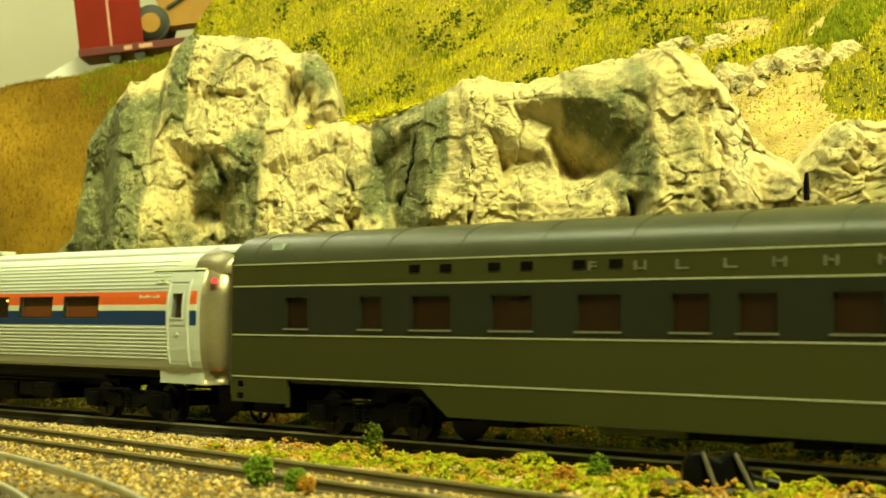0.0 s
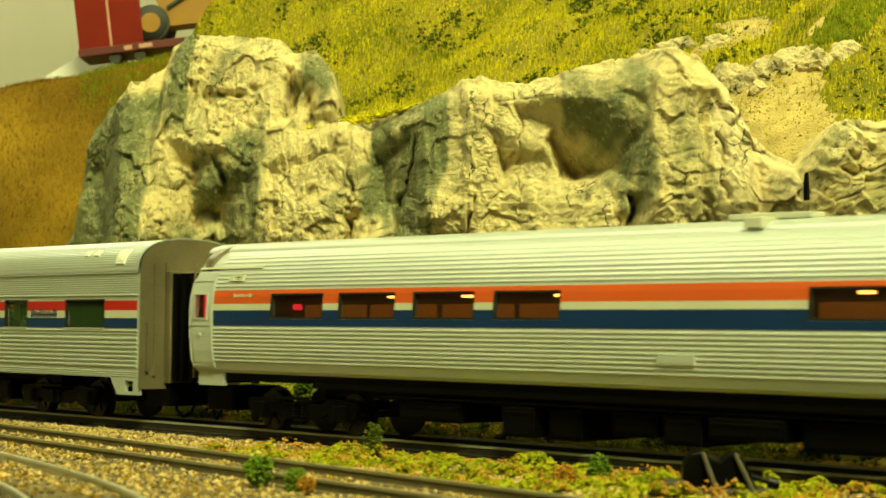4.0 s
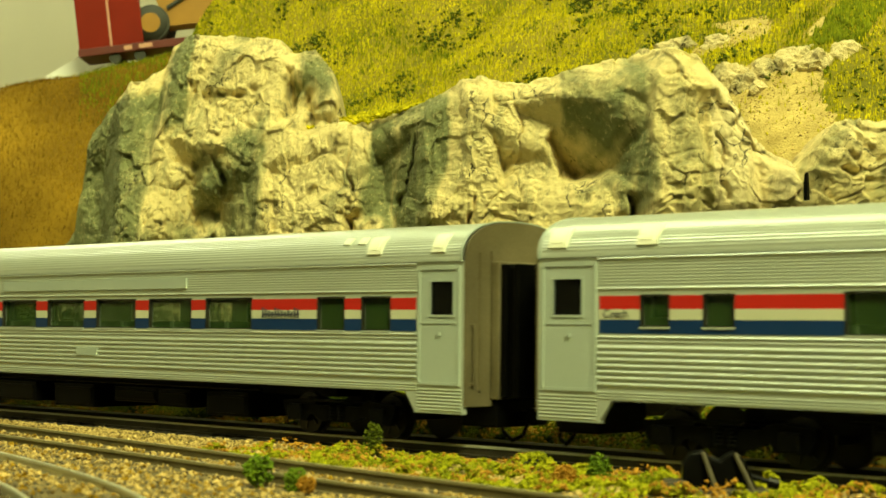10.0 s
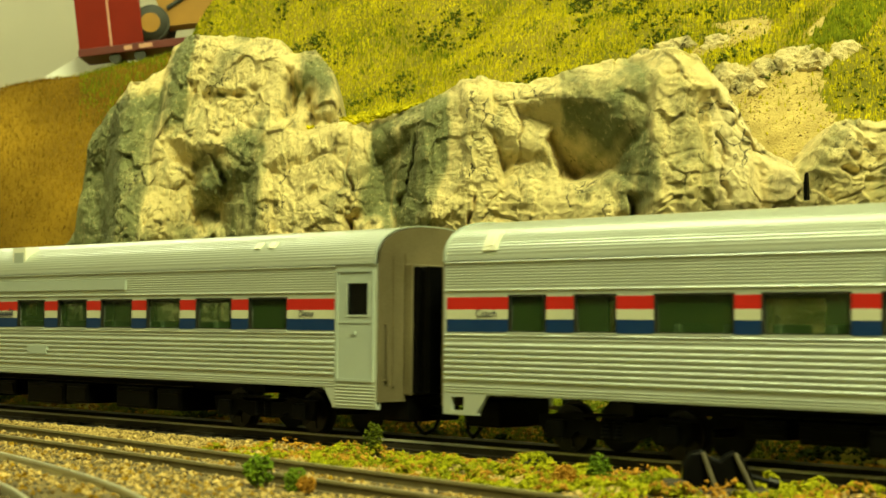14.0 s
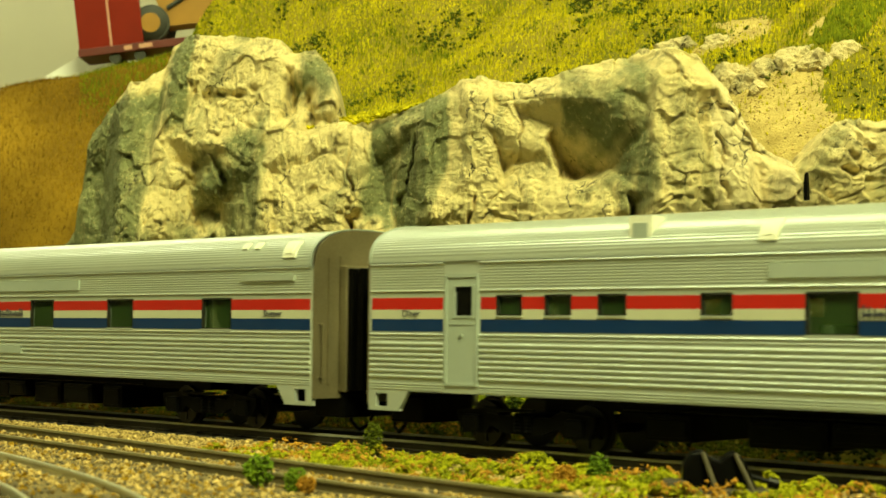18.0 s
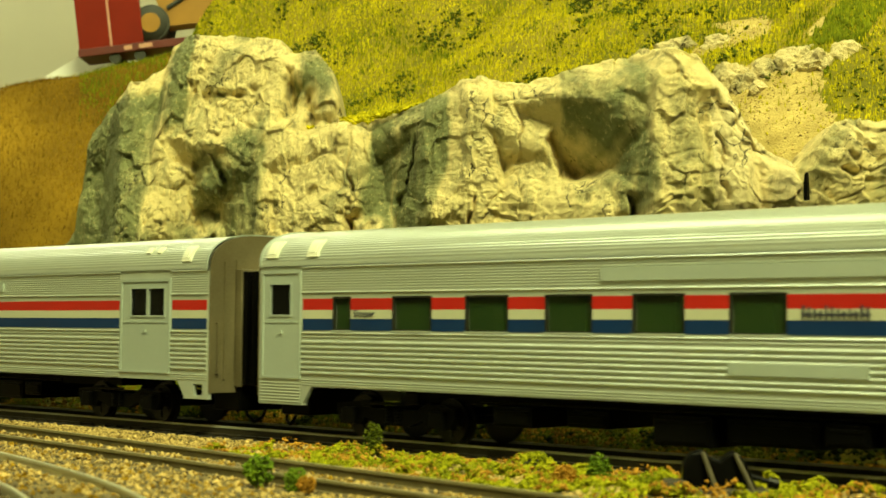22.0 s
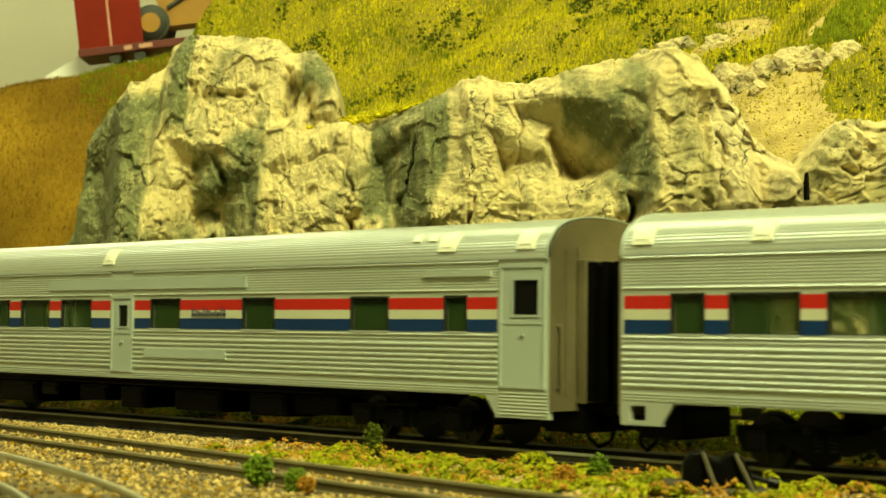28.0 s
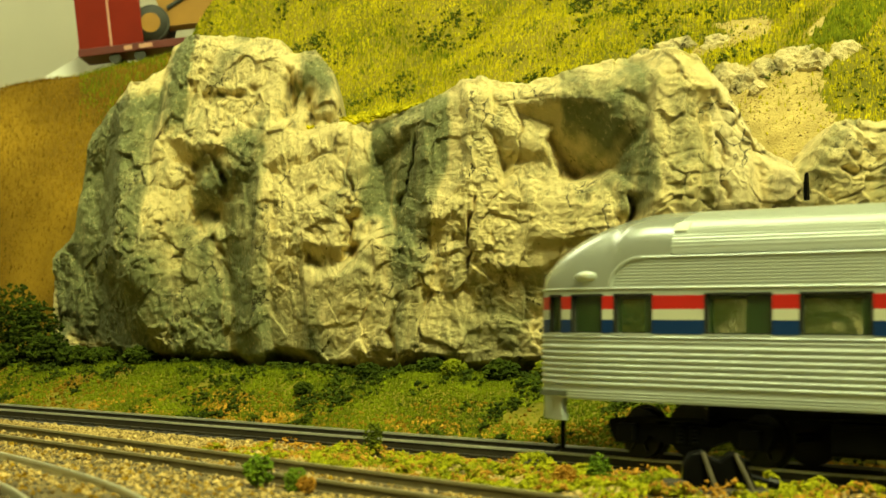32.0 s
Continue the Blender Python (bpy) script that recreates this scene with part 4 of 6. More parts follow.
# ---------------------------------------------------------------- the room
def room():
    x0, x1, y0, y1, z0, z1 = -3300, 3000, -2400, 1300, -1050, 1400
    for name, row, key in (("wall_north", (x0 - 100, x1 + 100, y1, y1 + 100, z0, z1), "wall"), ("wall_south", (x0 - 100, x1 + 100, y0 - 100, y0, z0, z1), "wall"),
                           ("wall_west", (x0 - 100, x0, y0, y1, z0, z1), "wall"), ("wall_east", (x1, x1 + 100, y0, y1, z0, z1), "wall"),
                           ("ceiling", (x0 - 100, x1 + 100, y0 - 100, y1 + 100, z1, z1 + 80), "ceiling"), ("floor", (x0 - 100, x1 + 100, y0 - 100, y1 + 100, z0 - 80, z0), "floor")):
        tagged(part(name, boxes(row), M[key]), "plain painted " + name.split("_")[0] + " of the layout room", name.split("_")[0], kind="structure")
    t = thing("layout_table", "plywood table that carries the model railway", "table")
    part("tabletop", boxes((-2700, 2400, -620, 900, -40, -18)), M["wood"], t)
    part("fascia", boxes((-2700, 2400, -640, -620, -120, -6)), M["wood"], t)
    for x in (-2500, -1000, 700, 2200):
        for y in (-560, 840):
            part("leg", boxes((x, x + 60, y, y + 60, z0, -40), bevel=3), M["wood"], t)
    # a fitting for each lamp, made up for the fill and wall lamps
    for x, y, sx, sy in ((820, -680, 250, 140), (-950, -420, 600, 150), (50, 850, 600, 150), (-2500, 850, 600, 150)):
        f = thing("ceiling_light", "unseen white fluorescent ceiling fitting", "ceiling light", "ceiling lights")
        part("housing", boxes((x - sx - 40, x + sx + 40, y - sy - 30, y + sy + 30, 1345, 1400), bevel=8), M["board"], f)
        part("diffuser", boxes((x - sx, x + sx, y - sy, y + sy, 1325, 1345), bevel=4), M["tube"], f, "glowing white diffuser")


M["tube"] = glow("fluorescent_diffuser", (0.96, 0.98, 0.62), 3.0)
room()


M["boulder"] = rock_material("grey_plaster_rock", (0.66, 0.55, 0.28), (0.32, 0.29, 0.14), (0.10, 0.08, 0.04))


def boulder(x, y, r, tall, seed, label):
    """A rock set in the turf."""
    bm = bmesh.new()
    bmesh.ops.create_icosphere(bm, subdivisions=4, radius=1.0)
    rs = random.Random(seed)
    shift = Vector((seed * 3.7, seed * 1.3, seed * 7.1))
    cuts = []
    for _ in range(34):
        n = Vector((rs.gauss(0, 1), rs.gauss(0, 1), rs.gauss(0, 1))).normalized()
        cuts.append((n, rs.uniform(0.62, 1.0)))
    for w in bm.verts:
        p = w.co.normalized()
        k = min([d / max(n.dot(p), 0.05) for n, d in cuts] + [1.25])
        k *= 1 + 0.22 * noise.noise(p * 2.2 + shift) + 0.13 * noise.noise(p * 5 + shift) + 0.07 * noise.noise(p * 11 + shift)
        w.co = Vector((p.x * r * k, p.y * r * 0.8 * k, p.z * tall * k))
    ob = part("boulder", bm, M["boulder"], None)
    z = float(ground_z(np.array([x]), np.array([y]))[0])
    ob.matrix_basis = pose(x * MM, y * MM, (z - 0.4 * tall) * MM, rs.uniform(-15, 15), rs.uniform(-15, 15), seed * 50)
    return tagged(ob, label, "boulder", "boulders in the turf")


for k, (x, y, r, tall) in enumerate(((-318, 140, 7, 5), (-311, 141, 6, 4), (-304, 143, 9, 6), (-296, 141, 6, 4.5), (-291, 146, 9, 6), (-283, 148, 10, 7), (-276, 145, 7, 5), (-270, 149, 9, 6.5), (-262, 152, 10, 7),
                                     (-254, 150, 8, 6.5), (-247, 154, 7, 6), (-288, 139, 5, 3), (-268, 141, 5, 3), (-330, 165, 7, 4), (-316, 168, 9, 5), (-302, 170, 8, 4.5), (-372, 140, 1.4, 1.2), (-192, 122, 9, 6), (-180, 116, 9, 7),
                                     (-214, 100, 6, 4), (-222, 104, 5, 3), (-206, 96, 4, 3.5), (-212, 94, 3, 3), (-201, 101, 5, 4), (-218, 97, 3, 2.5))):
    boulder(x, y, r, tall, k + 1, "pale plaster boulder set in the hillside turf")


# ---------------------------------------------------------------- the passenger cars
M.update({
    "red": mat("red_stripe_paint", (0.44, 0.014, 0.008), (0.38, 0.012, 0.007), 20, 0.4, spec=0.3),
    "orange": mat("orange_red_stripe_paint", (0.55, 0.085, 0.010), (0.50, 0.075, 0.009), 20, 0.4),
    "white": mat("white_stripe_paint", (0.48, 0.49, 0.36), (0.43, 0.44, 0.32), 20, 0.45, spec=0.3),
    "blue": mat("blue_stripe_paint", (0.004, 0.028, 0.105), (0.003, 0.022, 0.085), 20, 0.4, spec=0.25),
    "pull_dark": mat("dark_grey_paint", (0.012, 0.014, 0.007), (0.010, 0.0115, 0.006), 30, 0.42, spec=0.2, bump=0.01),
    "pull_mid": mat("olive_grey_paint", (0.030, 0.032, 0.0065), (0.026, 0.028, 0.0055), 30, 0.42, spec=0.2, bump=0.01),
    "pull_roof": mat("dark_roof_paint", (0.030, 0.035, 0.017), (0.045, 0.05, 0.026), 14, 0.36, spec=0.5, bump=0.02),
    "amf": mat("pale_silver_paint", (0.52, 0.56, 0.50), (0.47, 0.51, 0.45), 30, 0.38, 0.3, bump=0.01),
    # tan for the car ends, darker than the silver sides
    "tan": mat("tan_end", (0.24, 0.21, 0.12), (0.13, 0.11, 0.058), 16, 0.3, 0.4, bump=0.01),
    "cabin": mat("dark_cabin_plastic", (0.045, 0.05, 0.03), (0.07, 0.075, 0.04), 10, 0.7),
    "seat": mat("seat_plastic", (0.05, 0.09, 0.05), (0.08, 0.12, 0.06), 6, 0.7),
    "partition": mat("olive_partition", (0.13, 0.14, 0.06), (0.10, 0.11, 0.05), 20, 0.7),
    "amber": mat("amber_cabin", (0.16, 0.07, 0.02), (0.09, 0.035, 0.01), 8, 0.6),
    "ink": mat("dark_lettering", (0.02, 0.025, 0.04), (0.03, 0.03, 0.05), 5, 0.5),
    "pale_ink": mat("faded_lettering", (0.13, 0.13, 0.085), (0.10, 0.10, 0.065), 5, 0.5),
    "line": mat("pale_lining", (0.32, 0.33, 0.21), (0.26, 0.27, 0.17), 10, 0.45),
    "wheel": mat("blackened_wheel", (0.006, 0.006, 0.005), (0.012, 0.0115, 0.010), 3, 0.3, 0.2, spec=0.3),
    "pane": glass("clear_plastic_pane", (0.05, 0.11, 0.028), 0.06, 0.22),
    "pane_dark": glass("smoked_plastic_pane", (0.003, 0.003, 0.0025), 0.2, 0.97),
    "pane_amber": glass("amber_plastic_pane", (0.03, 0.012, 0.004), 0.10, 0.30),
    # near-black ring inside each window opening
    "window_ring": mat("dark_window_ring", (0.014, 0.015, 0.010), (0.022, 0.023, 0.016), 6, 0.6, spec=0.1),
    "hatch": mat("pale_hatch_paint", (0.74, 0.75, 0.62), (0.66, 0.67, 0.55), 6, 0.45),
    "lamp_red": glow("red_tail_lamp", (0.9, 0.02, 0.035), 1.3),
    "glow_dim": glow("dim_amber_glow", (0.5, 0.15, 0.012), 0.28),
    "lamp_amber": glow("amber_cabin_lamp", (1.0, 0.42, 0.06), 9.0),
})
M["pane_dark"].node_tree.nodes["Principled BSDF"].inputs["Specular IOR Level"].default_value = 0.15
L = 297.5
TRAIN, WHEELS = [], []


class Side:
    """The outer skin of one side of a car: q runs along it, z up, off is the distance outwards."""

    def __init__(self, path, profile=None, mirror=1):
        p = np.array(path, float)
        self.p, self.mirror = p, mirror
        step = np.hypot(np.diff(p[:, 0]), np.diff(p[:, 1]))
        flat = int(np.argmax(step))
        q = np.concatenate([[0], np.cumsum(step)])
        self.q = q - q[flat] + p[flat, 0]
        t = np.gradient(p, axis=0)
        t /= np.linalg.norm(t, axis=1)[:, None]
        self.n = np.stack([t[:, 1], -t[:, 0]], 1)
        self.breaks = [float(v) for v in self.q[1:-1]] if len(p) > 2 else []
        self.profile = profile
        self.zbreaks = [z for z, d in profile] if profile else []

    def at(self, q, z, off):
        x, y = np.interp(q, self.q, self.p[:, 0]), np.interp(q, self.q, self.p[:, 1])
        nx, ny = np.interp(q, self.q, self.n[:, 0]), np.interp(q, self.q, self.n[:, 1])
        k = math.hypot(nx, ny)
        o = off
        if self.profile:
            o = off + np.interp(z, [a for a, b in self.profile], [b for a, b in self.profile])
        return Vector((x + nx / k * o, self.mirror * (y + ny / k * o), z))

    def span(self, a, b, breaks):
        return [a] + [v for v in breaks if a + 0.05 < v < b - 0.05] + [b]

    def panel(self, bm, q0, q1, z0, z1, o0, o1, holes=()):
        """A plate on the skin from o0 to o1 outwards, with rectangular holes."""
        qs = sorted({round(v, 3) for h in holes for v in h[:2] if q0 < v < q1} | {round(v, 3) for v in self.span(q0, q1, self.breaks)})
        zs = sorted({round(v, 3) for h in holes for v in h[2:4] if z0 < v < z1} | {round(v, 3) for v in self.span(z0, z1, self.zbreaks)})
        keep = {}
        for i in range(len(qs) - 1):
            for j in range(len(zs) - 1):
                cq, cz = (qs[i] + qs[i + 1]) / 2, (zs[j] + zs[j + 1]) / 2
                keep[i, j] = not any(h[0] < cq < h[1] and h[2] < cz < h[3] for h in holes)
        made = {}

        def v(i, j, k):
            if (i, j, k) not in made:
                made[i, j, k] = bm.verts.new(self.at(qs[i], zs[j], (o0, o1)[k]))
            return made[i, j, k]

        fs = []
        for (i, j), on in keep.items():
            if not on:
                continue
            fs.append(bm.faces.new((v(i, j, 1), v(i + 1, j, 1), v(i + 1, j + 1, 1), v(i, j + 1, 1))))
            fs.append(bm.faces.new((v(i, j, 0), v(i, j + 1, 0), v(i + 1, j + 1, 0), v(i + 1, j, 0))))
            for di, dj, a, b in ((-1, 0, (i, j), (i, j + 1)), (1, 0, (i + 1, j + 1), (i + 1, j)), (0, -1, (i + 1, j), (i, j)), (0, 1, (i, j + 1), (i + 1, j + 1))):
                if not keep.get((i + di, j + dj)):
                    fs.append(bm.faces.new((v(*a, 0), v(*b, 0), v(*b, 1), v(*a, 1))))
        if self.mirror < 0:
            bmesh.ops.reverse_faces(bm, faces=fs)
        return bm

    def rib(self, bm, q0, q1, z, r, deep):
        """A rounded flute along the skin."""
        qs = self.span(q0, q1, self.breaks)
        n = 8 if r > 0.5 else 4
        shape = [(-r * math.cos(k * math.pi / n), deep * math.sin(k * math.pi / n) ** (0.75 if r > 0.45 else 1) - 0.06) for k in range(n + 1)]
        rings = [[bm.verts.new(self.at(q, z + dz, o)) for dz, o in shape] for q in qs]
        fs = [bm.faces.new((a[k], b[k], b[k + 1], a[k + 1])) for a, b in zip(rings, rings[1:]) for k in range(len(shape) - 1)]
        fs += [bm.faces.new([bm.verts.new(v.co) for v in ring]) for ring in (rings[0], rings[-1][::-1])]
        bmesh.ops.recalc_face_normals(bm, faces=fs)
        return bm


def plan_ellipse(x0, x1, b, n=14):
    """The plan of a rounded tail, from its tip on the centre line to where the side runs straight."""
    return [(x1 - (x1 - x0) * math.cos(k / n * math.pi / 2), -b * math.sin(k / n * math.pi / 2)) for k in range(n + 1)]


def roof_shape(w, z0, z1, n=22, power=2.5, ridges=0.0):
    """Half-round roof profile from one eave to the other, as (y, z)."""
    out = []
    for k in range(2 * n + 1):
        a = math.pi * k / (2 * n)
        c, s = math.cos(a), math.sin(a)
        y = -w * math.copysign(abs(c) ** (2 / power), c)
        z = z0 + (z1 - z0) * abs(s) ** (2 / power)
        r = ridges * (0.5 if k % 2 else -0.5) if 1 < k < n * 0.72 or 2 * n - 1 > k > 2 * n - n * 0.72 else 0
        out.append((y * (1 + r / max(w, 1)), z + r))
    return out


def roof_patch(s0, s1, z0, z1, thick, way):
    """A plate that lies on the shoulder of the roof."""
    bm = bmesh.new()
    rows = []
    for k in range(6):
        z = z0 + (z1 - z0) * k / 5
        y = 17.95 * (1 - ((z - 41.1) / 9.3) ** 2.5) ** 0.4
        rows.append(((y - 0.4) * way, (y + thick) * way, z - 0.1, z + 0.5 * thick))
    vs = [[bm.verts.new(p) for p in ((s0, a, c), (s1, a, c), (s1, b, d), (s0, b, d))] for a, b, c, d in rows]
    for p, q in zip(vs, vs[1:]):
        for k in range(4):
            bm.faces.new((p[k], p[(k + 1) % 4], q[(k + 1) % 4], q[k]))
    bm.faces.new(vs[0])
    bm.faces.new(vs[-1][::-1])
    bmesh.ops.recalc_face_normals(bm, faces=bm.faces)
    return bm


def loft(bm, rings):
    vs = [[bm.verts.new(p) for p in r] for r in rings]
    for a, b in zip(vs, vs[1:]):
        for k in range(len(a) - 1):
            bm.faces.new((a[k], a[k + 1], b[k + 1], b[k]))
    for ring in (vs[0], vs[-1][::-1]):
        bm.faces.new([bm.verts.new(v.co) for v in ring])
    bmesh.ops.recalc_face_normals(bm, faces=bm.faces)
    return bm


def lettering(text, q, z, size, parent, material, label=""):
    """Words on the near side, in the built-in font."""
    cu = bpy.data.curves.new("lettering", "FONT")
    cu.body, cu.size, cu.extrude = text, size, 0.03
    tmp = new("lettering", cu)
    bpy.context.view_layer.update()
    me = bpy.data.meshes.new_from_object(tmp.evaluated_get(bpy.context.evaluated_depsgraph_get()))
    bpy.data.objects.remove(tmp)
    me.transform(Matrix.Diagonal((MM, MM, MM, 1)) @ pose(q, -17.72, z, 90, 0, 0))
    me.materials.append(material)
    ob = new("lettering", me)
    ob.parent = parent
    return tagged(ob, label)


def wheelset(parent, s):
    bm = bmesh.new()
    for y in (-8.9, 8.9):
        i = 1 if y > 0 else -1
        rod(bm, (0, y - 1.3 * i, 0), (0, y - 0.6 * i, 0), 5.9, 24)
        rod(bm, (0, y - 0.6 * i, 0), (0, y + 1.0 * i, 0), 5.2, 24, 5.05)
        rod(bm, (0, y + 0.9 * i, 0), (0, y + 1.5 * i, 0), 1.5, 10)
        for k in range(6):
            a = k * math.tau / 6
            rod(bm, (2.0 * math.cos(a), y + 0.9 * i, 2.0 * math.sin(a)), (4.0 * math.cos(a), y + 1.1 * i, 4.0 * math.sin(a)), 0.35, 6)
    rod(bm, (0, -9, 0), (0, 9, 0), 1.0, 8)
    ob = part("wheelset", bm, M["wheel"], parent, "blackened metal wheels on an axle")
    ob.matrix_basis = pose(s * MM, 0, 5.2 * MM)
    WHEELS.append((ob, (s, 0, 5.2), 5.2))


def bogie(car, s, base=29.0):
    ob = part("bogie", boxes((s - 4, s + 4, -13, 13, 4.5, 8.0), (s - 2.5, s + 2.5, -4, 4, 8, 11.5), bevel=0.4), M["black"], car, "black plastic bogie")
    h = base / 2
    for i in (-1, 1):
        y0, y1 = sorted((12.2 * i, 14.0 * i))
        bm = prism(bmesh.new(), [(s - h - 5, 6.5), (s - h - 5, 8.2), (s - h + 4, 9.0), (s - 7, 7.4), (s + 7, 7.4), (s + h - 4, 9.0), (s + h + 5, 8.2), (s + h + 5, 6.5),
                                 (s + h + 3.4, 3.4), (s + h - 3.4, 3.4), (s + h - 5, 5.2), (s + 5, 3.6), (s - 5, 3.6), (s - h + 5, 5.2), (s - h + 3.4, 3.4), (s - h - 3.4, 3.4)], y0, y1)
        part("side_frame", bm, M["black"], ob)
        for k in (-1, 1):
            part("journal_box", boxes((s + k * h - 2.2, s + k * h + 2.2, min(13.5 * i, 15.2 * i), max(13.5 * i, 15.2 * i), 3.6, 7.4), bevel=0.3), M["black"], ob)
        for k in (-1.6, 1.6):
            bm = bmesh.new()
            rings = []
            for j in range(11):
                r = 1.15 if j % 2 else 0.75
                rings.append([(s + k + r * math.cos(a * math.tau / 10), 13.9 * i + r * math.sin(a * math.tau / 10), 3.9 + j * 0.38) for a in range(11)])
            loft(bm, rings)
            part("coil_spring", bm, M["black"], ob)
        bm = bmesh.new()
        rod(bm, (s - 9, 15.0 * i, 8.6), (s + 4, 15.0 * i, 8.8), 0.4, 8)
        box(bm, s - 9.5, s - 6.5, min(14 * i, 15.3 * i), max(14 * i, 15.3 * i), 7.8, 9.4, 0.2)
        part("brake_cylinder", bm, M["black"], ob)
    wheelset(ob, s - h)
    wheelset(ob, s + h)


def coupler(car, s, way):
    bm = boxes((min(s, s + 9 * way), max(s, s + 9 * way), -1.4, 1.4, 5.6, 7.8), bevel=0.3)
    box(bm, min(s + 8 * way, s + 11 * way), max(s + 8 * way, s + 11 * way), -2.4, 2.4, 4.8, 8.6, 0.5)
    box(bm, min(s - 6 * way, s + 5 * way), max(s - 6 * way, s + 5 * way), -8.5, 8.5, 4.2, 10.5, 0.5)
    ob = part("coupler", bm, M["black"], car, "black hook coupler and its pocket")
    bm = bmesh.new()
    pts = [(s + 3 * way, -4.5, 6.5), (s + 3.5 * way, -4.8, 3.4), (s + 6 * way, -4.4, 1.3), (s + 8.5 * way, -3.5, 2.6), (s + 9 * way, -2.6, 5.4)]
    for a, b in zip(pts, pts[1:]):
        rod(bm, a, b, 0.45, 8)
    part("air_hose", bm, M["black"], ob)


def underframe(car, s0, s1, seed, deep=1.0):
    rnd = random.Random(seed)
    part("center_sill", boxes((s0 - 22, s1 + 22, -9, 9, 9.2, 12.2), (s0 - 24, s1 + 24, -15.5, 15.5, 11.4, 12.6)), M["black"], car, "black plastic underframe")
    s = s0 + 4
    while s < s1 - 12:
        w = rnd.choice((9, 11, 14, 17, 20))
        low = 9.0 - rnd.uniform(3.0, 6.2) * deep
        y = rnd.uniform(12.5, 15.5)
        bm = boxes((s, s + w, -y, y, low, 9.6), bevel=0.35)
        ob = part("equipment_box", bm, M["black"], car)
        part("box_lid", boxes((s + 0.8, s + w - 0.8, -y - 0.35, -y + 0.2, low + 0.8, 8.6), (s + 1.2, s + w - 1.2, -y - 0.6, -y, 8.0, 8.5), bevel=0.1), M["black"], ob)
        s += w + rnd.choice((1.5, 2.5, 4, 8, 13))
    bm = bmesh.new()
    for y in (-14.6, 14.6):
        rod(bm, (s0, y, 10.4), (s1, y, 10.4), 0.4, 6)
    part("pipe", bm, M["black"], car)


def car_end(car, s, way, mats, top=50.25, side=17.4, eave=41, low=9.0):
    """End wall with its doorway frame, the bellows and the small fittings; way is 1 at the right end."""
    shape = [(-side, low), (side, low)] + [(-y, z) for y, z in roof_shape(side, eave, top, 8)]
    a, b = sorted((s + 0.9 * way, s + 1.5 * way))
    s += 1.5 * way
    bm = bmesh.new()
    va, vb = [bm.verts.new((a, y, z)) for y, z in shape], [bm.verts.new((b, y, z)) for y, z in shape]
    bm.faces.new(va)
    bm.faces.new(vb[::-1])
    for k in range(len(va)):
        bm.faces.new((va[k], vb[k], vb[(k + 1) % len(va)], va[(k + 1) % len(va)]))
    bmesh.ops.recalc_face_normals(bm, faces=bm.faces)
    end = part("end_wall", bm, M[mats], car, "tan end wall" if mats == "tan" else "")
    x = sorted((s, s + 0.5 * way))
    bm = bmesh.new()
    for y in (-13.2, -9.4, 8.8, 12.6):
        box(bm, *x, y, y + 0.6, 12.5, 45 - abs(y) * 0.15)
    part("end_rib", bm, M[mats], end)
    x = sorted((s, s + 2.6 * way))
    part("vestibule_frame", boxes((*x, -9.4, -8.2, 10.5, 40), (*x, 8.2, 9.4, 10.5, 40), (*x, -9.4, 9.4, 39.4, 41.2), bevel=0.25), M[mats], end)
    for k in range(4):
        x = sorted((s + (0.6 + 1.9 * k) * way, s + (2.3 + 1.9 * k) * way))
        o = 8.9 if k % 2 else 8.0
        part("bellows_fold", box(bmesh.new(), *x, -o, o, 11.0, 40.6 if k % 2 else 40.0, 0.3), M["black"], end, "black ribbed gangway bellows")
    x = s + 1.1 * way
    for y in (-15.6, 15.6):
        y *= min(1, side / 17.4)
        bm = rod(bmesh.new(), (x, y, 14), (x, y, 27), 0.25, 6)
        for z in (14, 27):
            rod(bm, (x, y, z), (s - 0.2 * way, y, z), 0.25, 6)
        part("grab_bar", bm, M[mats], end)


def door(car, side, q0, q1, z0, z1, win, mats="silver_dull", n=1, pane="pane_dark"):
    """A vestibule door in the side, with its frame, window and handle; win is (q0, q1, z0, z1)."""
    wins = [(win[0] + (win[1] - win[0]) * (k + 0.06 * (k > 0)) / n, win[0] + (win[1] - win[0]) * (k + 1 - 0.06 * (k < n - 1)) / n, win[2], win[3]) for k in range(n)]
    ob = part("door", side.panel(bmesh.new(), q0 + 0.6, q1 - 0.6, z0 + 0.5, z1 - 0.8, -0.6, 0.12, wins), M[mats], car, "flat silver painted door")
    f = bmesh.new()
    side.panel(f, q0, q1, z0, z1, -0.2, 0.42, [(q0 + 0.75, q1 - 0.75, z0 + 0.6, z1 - 0.75)])
    part("door_frame", f, M[mats], ob)
    for w in wins:
        part("window_pane", side.panel(bmesh.new(), w[0], w[1], w[2], w[3], -0.5, -0.3), M[pane], ob, "dark window pane")
        g = side.panel(bmesh.new(), w[0] - 0.45, w[1] + 0.45, w[2] - 0.5, w[3] + 0.45, 0.05, 0.34, [w])
        part("window_frame", g, M[mats], ob)
    f = bmesh.new()
    side.panel(f, q0 + 1.2, q1 - 1.2, win[2] - 2.0, win[2] - 1.7, 0.1, 0.3)
    side.panel(f, (q0 + q1) / 2 - 0.5, (q0 + q1) / 2 + 0.5, win[2] - 4.6, win[2] - 3.9, 0.1, 0.55)
    part("door_handle", f, M[mats], ob)
    return ob


